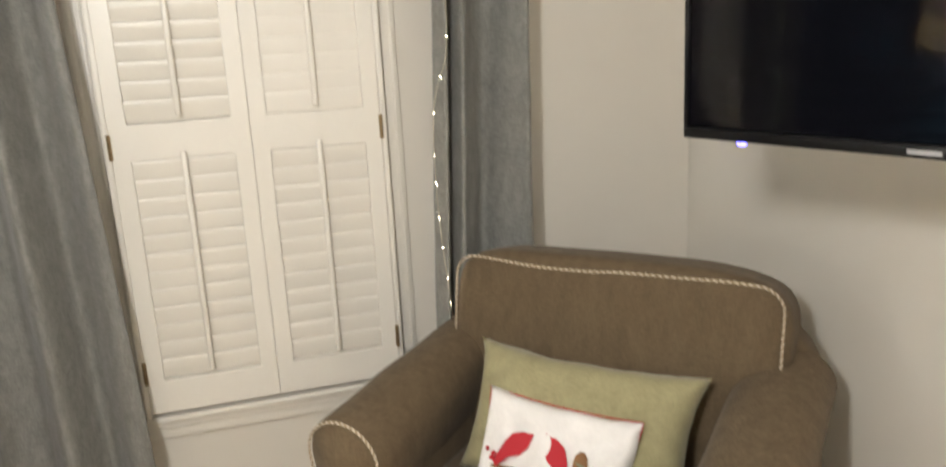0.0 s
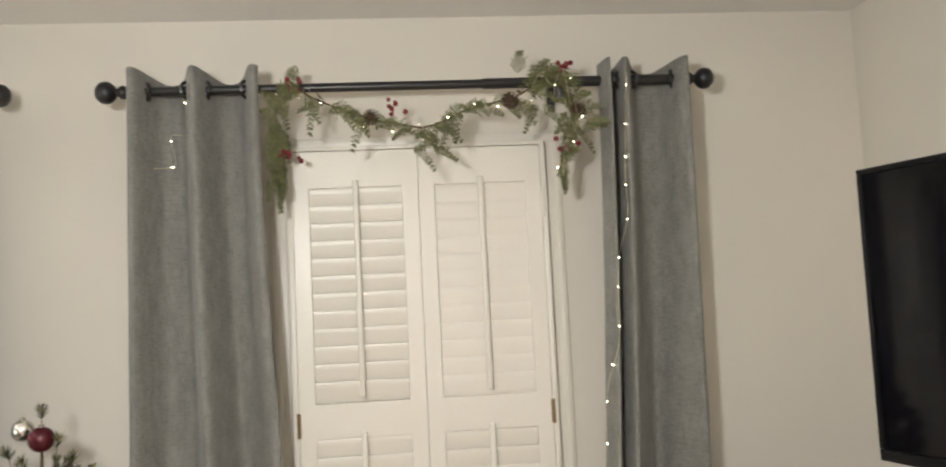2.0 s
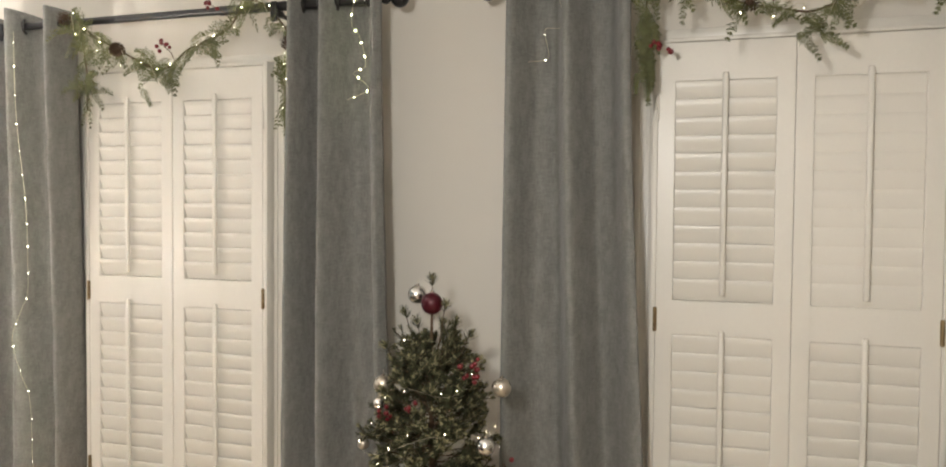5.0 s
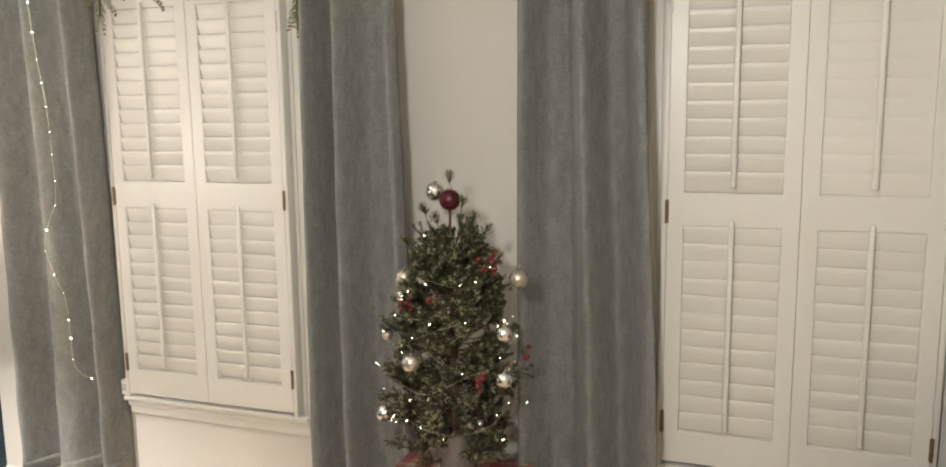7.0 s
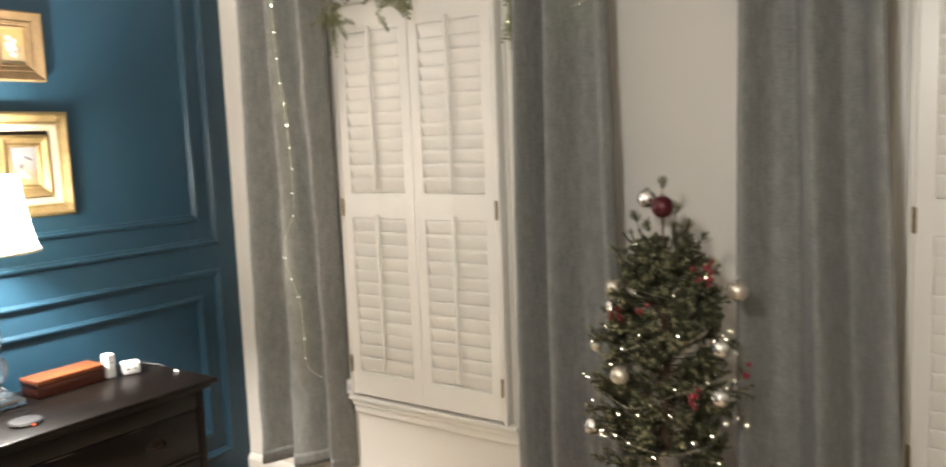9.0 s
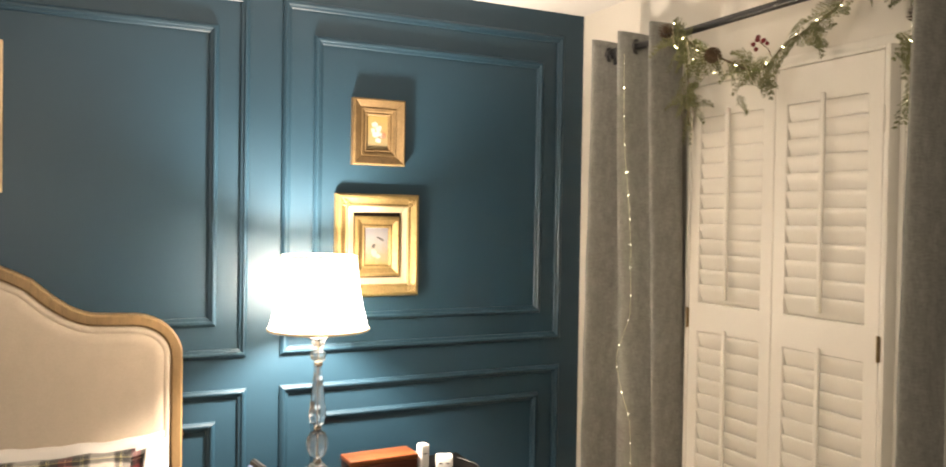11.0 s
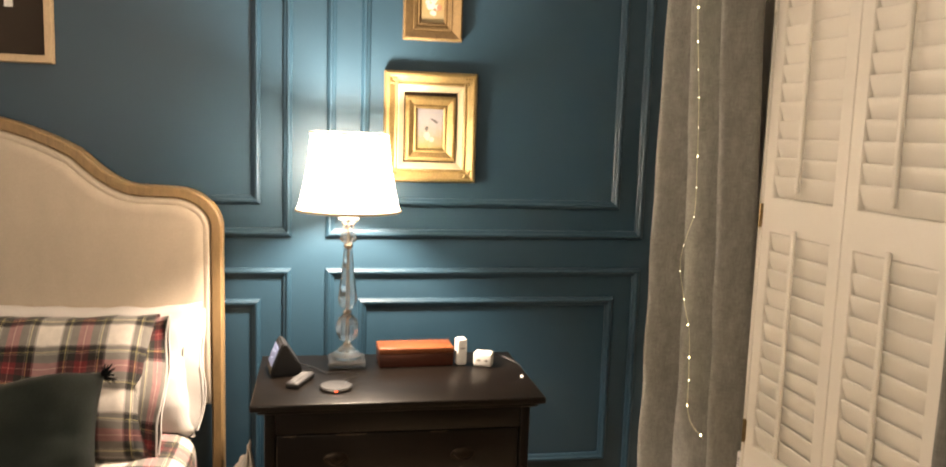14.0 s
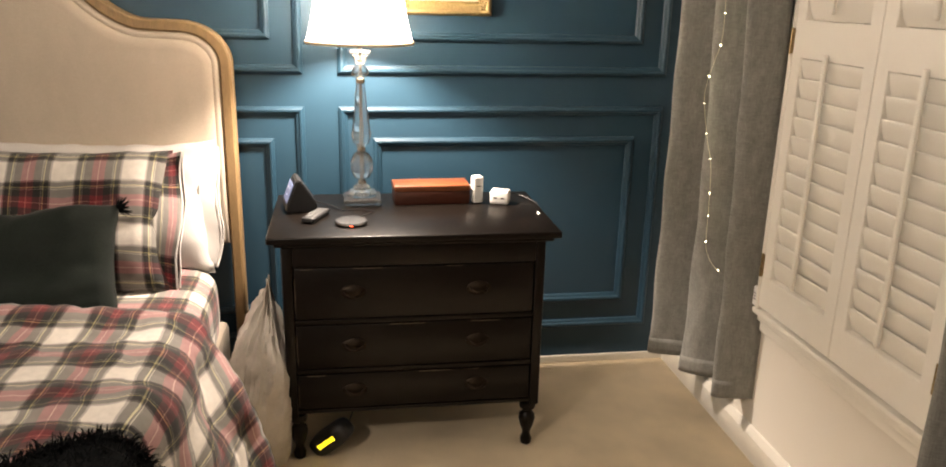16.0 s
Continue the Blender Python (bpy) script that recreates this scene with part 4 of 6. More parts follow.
    # slack pale sack between the bed and the chest, its mouth drawn up to a corner
    bm = B()

    def bag(u, v):
        a = 2 * math.pi * u
        ca, sa = math.cos(a), math.sin(a)
        n1 = noise.noise(Vector((1.6 * ca, 1.6 * sa, 2.4 * v)))
        n2 = noise.noise(Vector((4.0 * ca + 5, 4.0 * sa, 5.5 * v)))
        n3 = abs(noise.noise(Vector((7.0 * ca + 2, 7.0 * sa, 9.0 * v + 4 * n1))))
        r = (0.86 + 0.26 * math.sin(math.pi * min(1.0, 0.15 + v)) - 0.90 * max(0.0, (v - 0.52) / 0.48) ** 1.5) * (1 + 0.16 * n1 + 0.10 * n2 - 0.16 * n3)
        r = max(r, 0.035)
        return (0.170 * r * ca - 0.07 * v * v, 0.092 * r * sa + 0.035 * v * v, 0.525 * v + (0.035 * n2 - 0.02 * n3) * min(1.0, 4 * v))
    sheet(bm, 64, 44, bag)
    bg = single("plastic_sack", bm, M_BAG, "slack pale plastic sack between bed and chest", "bag", m=pose(0.500, -1.508, 0.002), angle=38)
    part("sack_mouth", tube(B(), [bag(k / 24, 1.0) for k in range(25)], 0.003, 5), M_BAG, bg)


pictures()
letter_board()
dresser()
bedside_things()


# ---- the bed ----
BC = -2.400                                  # middle of the bed


def head_top(s):
    """Height of the headboard's crown at s metres from its middle."""
    s = abs(s)
    if s < 0.40:
        return 1.490 - 0.73 * s * s
    if s < 0.56:
        return 1.273 + 0.096 * ((0.56 - s) / 0.16) ** 1.7
    if s < 0.66:
        return 1.273 - 0.04 * (s - 0.56)
    q = min(1.0, (s - 0.66) / 0.155)
    return 1.269 - 0.135 * (1 - math.sqrt(max(0.0, 1 - q * q)))


def head_outline(n=90):
    pts = [(0.815, 0.0)]
    pts += [(0.815, 0.30), (0.815, 0.70), (0.815, 1.0)]
    for k in range(n + 1):
        a = math.pi * k / n
        s = 0.815 * math.cos(a)
        pts.append((s, head_top(s)))
    pts += [(-0.815, 1.0), (-0.815, 0.70), (-0.815, 0.30), (-0.815, 0.0)]
    return pts


def inset(pts, d, bottom):
    out = []
    for i, p in enumerate(pts):
        a, b = pts[max(0, i - 1)], pts[min(len(pts) - 1, i + 1)]
        t = Vector((b[0] - a[0], b[1] - a[1])).normalized()
        q = Vector(p) + d * Vector((-t.y, t.x))
        out.append((q.x, max(bottom, q.y)))
    return out


def bed():
    th = thing("bed", "queen bed with oatmeal upholstered headboard in oak frame", "bed", (0, BC, 0))
    pts = head_outline()
    inn = inset(pts, 0.036, 0.0)
    bm = B()
    loops = [[bm.verts.new((x, s, z)) for s, z in ps] for ps, x in ((pts, 0.030), (pts, 0.092), (inset(pts, 0.006, 0), 0.098), (inset(pts, 0.030, 0), 0.098), (inn, 0.090), (inn, 0.030))]
    for a, b in zip(loops, loops[1:] + loops[:1]):
        for i in range(len(pts) - 1):
            bm.faces.new((a[i], a[i + 1], b[i + 1], b[i]))
    for i in (0, len(pts) - 1):
        bm.faces.new([l[i] for l in loops])
    part("headboard_frame", bm, M_OAK, th, "curved weathered oak frame", angle=35)
    bm = B()
    up = [(p, z) for p, z in pts]
    rings = []
    for d, x in ((0.036, 0.034), (0.036, 0.088), (0.044, 0.100), (0.052, 0.102), (0.058, 0.100), (0.066, 0.108), (0.090, 0.114)):
        rings.append([bm.verts.new((x, s, z)) for s, z in inset(up, d, 0.545 + max(0, d - 0.036))])
    for a, b in zip(rings, rings[1:]):
        for i in range(len(pts) - 1):
            bm.faces.new((a[i], a[i + 1], b[i + 1], b[i]))
        bm.faces.new((a[0], b[0], b[-1], a[-1]))
    # closed across in strips from side to side
    last = rings[-1]
    m = len(last)
    for i in range(m // 2 - 1):
        j = m - 1 - i
        if i + 1 < j - 1:
            bm.faces.new((last[i], last[i + 1], last[j - 1], last[j]))
    bmesh.ops.remove_doubles(bm, verts=bm.verts, dist=1e-5)
    part("headboard_panel", bm, M_HEADCL, th, "oatmeal linen upholstery with piped edge", angle=60)
    part("bed_base", box(B(), 0.12, 2.12, -0.76, 0.76, 0.10, 0.28, 0.02), M_HEADCL, th)
    for x in (0.3, 1.95):
        for y in (-0.65, 0.65):
            part("leg", box(B(), x - 0.03, x + 0.03, y - 0.03, y + 0.03, 0, 0.0995, 0.004), M_OAK, th)
    bm = B()
    bmesh.ops.create_cube(bm, size=2.0)
    bmesh.ops.subdivide_edges(bm, edges=bm.edges, cuts=14, use_grid_fill=True)
    uvl = bm.loops.layers.uv.verify()
    for v in bm.verts:
        k = (abs(v.co.x) ** 9 + abs(v.co.y) ** 9 + abs(v.co.z) ** 5) ** (1 / 9)
        k = max(k, 1.0)
        c = v.co / k
        v.co = Vector((1.13 + c.x * 1.005, c.y * 0.775, 0.410 + c.z * 0.128))
    for f in bm.faces:
        for lp in f.loops:
            c = lp.vert.co
            lp[uvl].uv = (c.x + 0.06, c.y - (c.z - 0.54) * (1 if c.y > 0 else -1))
    for v in bm.verts:
        v.co.z += 0.006 * noise.noise(v.co * 5)
        v.co.y += 0.010 * noise.noise(v.co * 6 + Vector((3, 1, 7)))
    part("mattress", bm, M_PLAID, th, "mattress in a tartan flannel sheet", angle=70)


def pillow(name, w, h, t, material, label, category, m, seed=0, group="", puff=0.36, uvs=(0, 0), pinch=0.075):
    """A stuffed pillow, w along x, h along y, thickness t along z, with pinched corners and creases."""
    n = 30
    bm = B()
    uvl = bm.loops.layers.uv.verify()
    off = Vector((seed * 3.1, seed * 1.7, seed * 0.9))

    def pt(u, v, side):
        a, b = 2 * u - 1, 2 * v - 1
        edge = max(0.0, (1 - abs(a) ** 2.6) * (1 - abs(b) ** 2.6)) ** puff
        x = a * w / 2 * (1 - pinch * 0.8 * (1 - abs(b) ** 2) * abs(a))
        y = b * h / 2 * (1 - pinch * (1 - abs(a) ** 2) * abs(b))
        z = side * t / 2 * edge
        p = Vector((x, y, z))
        cr = noise.noise(p * 6 + off) * 0.018 + noise.noise(p * 15 + off) * 0.011 + noise.noise(p * 34 + off) * 0.004
        return p + Vector((0.4 * cr, 0.4 * cr, cr * (0.35 + edge)))
    for side in (1, -1):
        g = [[bm.verts.new(pt(i / n, j / n, side)) for j in range(n + 1)] for i in range(n + 1)]
        for i in range(n):
            for j in range(n):
                f = bm.faces.new((g[i][j], g[i + 1][j], g[i + 1][j + 1], g[i][j + 1]))
                for lp, (a, b) in zip(f.loops, ((i, j), (i + 1, j), (i + 1, j + 1), (i, j + 1))):
                    lp[uvl].uv = (uvs[0] + a / n * w, uvs[1] + b / n * h)
    bmesh.ops.remove_doubles(bm, verts=bm.verts, dist=0.0015)
    return single(name, bm, material, label, category, group, m=m, angle=80)


def case_end(pl, w, h, t, sx, depth, material, seed, trim=None):
    """The open end of a pillowcase: a slack flattened sleeve past the filling, with a turned hem."""
    off = Vector((seed * 2.3, seed * 0.7, 1.1))

    def fn(u, v):
        a = 2 * math.pi * u
        c, sn = math.cos(a), math.sin(a)
        flat = 0.42 - 0.20 * v
        x = sx * (w / 2 * 0.86 + (depth + 0.07 * w) * v)
        y = h / 2 * (0.90 + 0.05 * v) * math.copysign(abs(c) ** 0.55, c)
        z = t / 2 * flat * math.copysign(abs(sn) ** 0.8, sn) + 0.016 * v * math.sin(8 * y / h + seed)
        q = Vector((x, y, z))
        k = noise.noise(q * 9 + off)
        return q + Vector((sx * 0.018 * v * k, 0.012 * v * noise.noise(q * 7 - off), 0.016 * k))
    e = part("open_end", sheet(B(), 56, 10, fn, lambda u, v: (v * 0.12 + 0.03, abs(u - 0.5) * 2 * h)), material, pl, "slack open end of the pillowcase", angle=80)
    thick(e, 0.002)
    part("end_hem", tube(B(), [fn(k / 56, 1.0) for k in range(57)], 0.0032, 5), trim or material, pl)


def stand(x, y, z, lean, w_along_y=True, twist=0.0):
    """A pose for a pillow stood on its long edge, facing +x, leaning back by so many degrees."""
    return pose(x, y, z) @ pose(0, 0, 0, 0, 0, 90 + twist) @ pose(0, 0, 0, 90 - lean, 0, 0)


def bedding():
    for y, lean, tw, sd, sx in ((-1.975, 20, -1, 1, 1), (-2.810, 20, 2, 2, -1)):
        pl = pillow("pillow", 0.66, 0.42, 0.16, M_SHEETW, "white cotton pillow leaning on the headboard", "pillow", stand(0.205, y, 0.705, lean, twist=tw), sd, "white pillows")
        case_end(pl, 0.66, 0.40, 0.16, sx, 0.012, M_SHEETW, sd)
    for y, tw, sd, sx, uv in ((-2.030, -2, 3, 1, (0.05, 0.04)), (-2.770, 2, 4, -1, (0, 0))):
        pl = pillow("pillow", 0.62, 0.43, 0.18, M_PLAID, "plaid flannel pillow leaning on a white pillow", "pillow", stand(0.395, y - sx * 0.02, 0.712, 26, twist=tw), sd, "plaid pillows", uvs=uv, pinch=0.05)
        case_end(pl, 0.62, 0.43, 0.18, sx, 0.028, M_PLAID, sd, M_SHEETW)
    gp = pillow("cushion", 0.58, 0.335, 0.15, M_VELVET, "dark green velvet cushion with black tassels", "cushion", stand(0.695, -2.100, 0.660, 36, twist=-3) @ pose(0, 0, 0, 0, 0, 6), 5)
    rs = random.Random(3)
    for sx, sy in ((-1, -1), (1, -1), (-1, 1), (1, 1)):
        bm = B()
        for k in range(46):
            d = Vector((sx * rs.uniform(0.1, 1), sy * rs.uniform(-0.4, 1.0), rs.uniform(-0.7, 0.7))).normalized()
            p = Vector((sx * 0.280, sy * 0.156, 0))
            q = p + d * rs.uniform(0.022, 0.042)
            tube(bm, [p, (p + q) / 2 + Vector((0, -0.002, 0)), q], 0.0022, 3, 0.0012)
        part("tassel", bm, M_FUR, gp, "black tassel")
    # duvet: turned back near the pillows, hanging over the sides
    top, half = 0.575, 0.80

    def cross(t):
        """Across the bed, t in metres from the middle along the cloth: (y, z)."""
        s, a = (1 if t >= 0 else -1), abs(t)
        r = 0.07
        if a < half - r:
            return s * a, top
        arc = r * math.pi / 2
        if a < half - r + arc:
            q = (a - half + r) / r
            return s * (half - r + r * math.sin(q)), top - r + r * math.cos(q)
        d = a - (half - r) - arc
        return s * (half + 0.30 * d), top - r - d * 0.95
    L0, L1, TW = 0.815, 2.22, 1.24

    def fn(u, v):
        x, t = L0 + (L1 - L0) * u, -TW + 2 * TW * v
        y, z = cross(t)
        p = Vector((x * 2.2, t * 2.2, 0.3))
        hang = max(0.0, min(1.0, (abs(t) - 0.74) / 0.2))
        wr = 0.022 * noise.noise(p * 1.2) + 0.016 * noise.noise(p * 3.1 + Vector((5, 2, 0))) + 0.009 * noise.noise(p * 7) + 0.004 * noise.noise(p * 15)
        z += wr * (1 - 0.6 * hang) + 0.014 * math.exp(-((x - L0 - 0.03) / 0.05) ** 2)
        fold = 0.035 * hang * math.sin(9 * x + 2.5 * noise.noise(p)) + 0.02 * hang * noise.noise(p * 2.5)
        y += (1 if t > 0 else -1) * (fold + wr)
        x += 0.05 * hang * noise.noise(Vector((t * 4, 2.0, 1.0))) + (0.10 * hang * (1 - u) if t > 0 else 0) + 0.012 * noise.noise(Vector((t * 5, 9, 4))) * (1 - u)
        if x > 2.14:
            z -= (x - 2.14) * 1.5
        return (x, y, z)
    bm = sheet(B(), 120, 170, fn, lambda u, v: (L0 + (L1 - L0) * u + 0.02, -TW + 2 * TW * v + 0.07))
    dv = single("duvet", bm, M_PLAID, "rumpled tartan flannel duvet turned back on the bed", "duvet", m=pose(0, BC, 0), angle=80)
    thick(dv, 0.022, 1.0)
    for v in (0.012, 0.988):
        part("seam_edge", tube(B(), [tuple(Vector(fn(k / 60, v)) + Vector((0, 0, 0.002))) for k in range(61)], 0.0055, 6), M_SHEETW, dv, "pale piped edge")
    # shaggy throw over the foot of the bed
    rs = random.Random(8)
    verts, faces = [], []

    def lie(x, t, up):
        """A point of the throw, x along and t across the bed, lifted off the duvet."""
        k = max(0.0, min(1.0, (t - 0.58) / 0.32))
        x += 0.03 * math.sin(7 * t) - 0.15 * k * k * (3 - 2 * k) * max(0.0, (X1 - x) / (X1 - X0))
        h = max(0.0, min(1.0, (t - 0.73) / 0.12))
        return Vector(fn((x - L0) / (L1 - L0), (t + TW) / (2 * TW))) + Vector((0, BC + up * h, up * (1 - 0.8 * h)))
    nx, ny = 30, 52
    X0, X1, Y0, Y1 = 1.55, 2.14, -0.55, 1.00
    for i in range(nx + 1):
        for j in range(ny + 1):
            verts.append(tuple(lie(X0 + (X1 - X0) * i / nx, Y0 + (Y1 - Y0) * j / ny, 0.040)))
    for i in range(nx):
        for j in range(ny):
            a = i * (ny + 1) + j
            faces.append((a, a + ny + 1, a + ny + 2, a + 1))
    me = bpy.data.meshes.new("throw_backing")
    me.from_pydata(verts, [], faces)
    me.materials.append(M_FUR)
    th = thing("throw_blanket", "black shaggy faux-fur throw across the bed", "throw blanket", (0, 0, 0))
    b = new("backing", me)
    b.parent = th
    thick(b, 0.010)
    verts, faces = [], []
    for k in range(19000):
        x, y = rs.uniform(X0, X1), rs.uniform(Y0, Y1)
        if rs.random() < 0.22:
            x = X0 + rs.uniform(0, 0.02)
        elif rs.random() < 0.12:
            y = Y1 - rs.uniform(0, 0.02)
        h = max(0.0, min(1.0, (y - 0.73) / 0.12))
        d = Vector((rs.gauss(-0.25, 0.6), rs.gauss(0.1, 0.6) * (1 - h) + h * rs.uniform(0.25, 1.0), rs.uniform(0.25, 1.0) * (1 - h) + h * rs.gauss(-0.2, 0.5))).normalized() * rs.uniform(0.018, 0.042)
        w = Vector((rs.uniform(-1, 1), rs.uniform(-1, 1), rs.uniform(-1, 1) * h)).normalized() * 0.0016
        c = len(verts)
        p = lie(x, y, 0.043)
        mid = p + d * 0.6
        tip = p + d + Vector((0, 0, -0.010))
        verts += [tuple(p - w), tuple(p + w), tuple(mid + w), tuple(mid - w), tuple(tip)]
        faces += [(c, c + 1, c + 2, c + 3), (c + 3, c + 2, c + 4)]
    me = bpy.data.meshes.new("shaggy_cover")
    me.from_pydata(verts, [], faces)
    me.materials.append(M_FUR)
    pl = new("shaggy_cover", me)
    pl.parent = th
    tagged(pl, "long black shaggy pile", kind="stuff")


bed()
bedding()


# ---- the television corner ----
def television():
    th = thing("television", "switched-off black flat television on a wall arm", "television", (3.750, -1.122, 1.318), rz=-73.1)
    W, H = 0.80, 0.458
    part("housing", box(B(), 0, W, 0.002, 0.030, 0, H, 0.004, 2), M_TVBODY, th)
    part("screen", box(B(), 0.010, W - 0.010, -0.0005, 0.0018, 0.020, H - 0.010), M_SCREEN, th, "dark glossy screen", smooth=False)
    bm = B()
    box(bm, 0, W, -0.004, 0.0022, 0, 0.018, 0.002)
    part("bezel", bm, M_TVBODY, th, "lower bezel")
    for a, b, c, d in ((0, 0.009, 0.0182, H), (W - 0.009, W, 0.0182, H), (0.0092, W - 0.0092, H - 0.009, H)):
        part("bezel", box(B(), a, b, -0.004, 0.0022, c, d, 0.0015), M_TVBODY, th)
    part("badge", box(B(), W / 2 - 0.022, W / 2 + 0.022, -0.0052, -0.0038, 0.005, 0.011), mat("badge_grey", (0.35, 0.35, 0.36), 0.4, 0.6), th, "plain grey badge")
    part("back_cover", box(B(), 0.16, W - 0.16, 0.0302, 0.065, 0.05, H - 0.12, 0.01, 2), M_TVBODY, th)
    bm = box(B(), 0.108, 0.119, -0.003, 0.009, -0.0055, -0.0002, 0.0015)
    part("indicator", bm, glow("blue_led", (0.12, 0.10, 1.0), 5.0), th, "blue standby light")
    # folding arm to the wall
    back = pose(3.750, -1.122, 1.318, 0, 0, -73.1).inverted() @ Matrix.Translation((W_E, -1.40, 1.54))
    part("wall_plate", box(B(), -0.016, 0.0, -0.07, 0.07, -0.13, 0.13, 0.003), M_IRON, th, m=back)
    part("arm", tube(B(), [(-0.016, 0.0, 0.0), (-0.26, 0.06, 0.0), (-0.530, -0.087, 0.0)], 0.014, 8), M_IRON, th, m=back)


def soft(bm, x0, x1, y0, y1, z0, z1, p=5.0, cuts=10, wob=0.0, seed=0.0, crown=0.0):
    """A stuffed block: a rounded box with a slightly uneven skin."""
    start = len(bm.verts)
    g = bmesh.ops.create_cube(bm, size=2.0)["verts"]
    es = list({e for v in g for e in v.link_edges})
    bmesh.ops.subdivide_edges(bm, edges=es, cuts=cuts, use_grid_fill=True)
    bm.verts.ensure_lookup_table()
    for v in bm.verts[start:]:
        a = v.co
        k = (abs(a.x) ** p + abs(a.y) ** p + abs(a.z) ** p) ** (1 / p)
        c = a / k
        q = Vector(((x0 + x1) / 2 + c.x * (x1 - x0) / 2, (y0 + y1) / 2 + c.y * (y1 - y0) / 2, (z0 + z1) / 2 + c.z * (z1 - z0) / 2))
        if wob:
            d = wob * noise.noise(q * 5 + Vector((seed, seed * 2, 1)))
            q += c.normalized() * d
        q.z += crown * (1 - c.x * c.x) * max(0, c.z)
        v.co = q
    return bm


def twisted_cord(pts, parent, r=0.0021, pitch=0.016):
    """A two-ply cord along pts: a cream and a brown strand wound round each other."""
    pts = [Vector(p) for p in pts]
    fine = [pts[0]]
    for p, q in zip(pts, pts[1:]):
        n = max(1, int((q - p).length / 0.003))
        fine += [p.lerp(q, (k + 1) / n) for k in range(n)]
    for ply, material, label in ((0.0, M_PIPE, "cream strand of the cord"), (math.pi, M_PLY, "brown strand of the cord")):
        out, run = [], 0.0
        for i, p in enumerate(fine):
            d = (fine[min(i + 1, len(fine) - 1)] - fine[max(i - 1, 0)]).normalized()
            a = d.cross(Vector((0, 1, 0.01))).normalized()
            f = 2 * math.pi * run / pitch + ply
            out.append(p + r * (math.cos(f) * a + math.sin(f) * d.cross(a)))
            run += (fine[min(i + 1, len(fine) - 1)] - p).length
        part("cord", tube(B(), out, r * 1.05, 5), material, parent, label)


CHAIR = pose(3.715, -0.715, 0, 0, 0, -48)


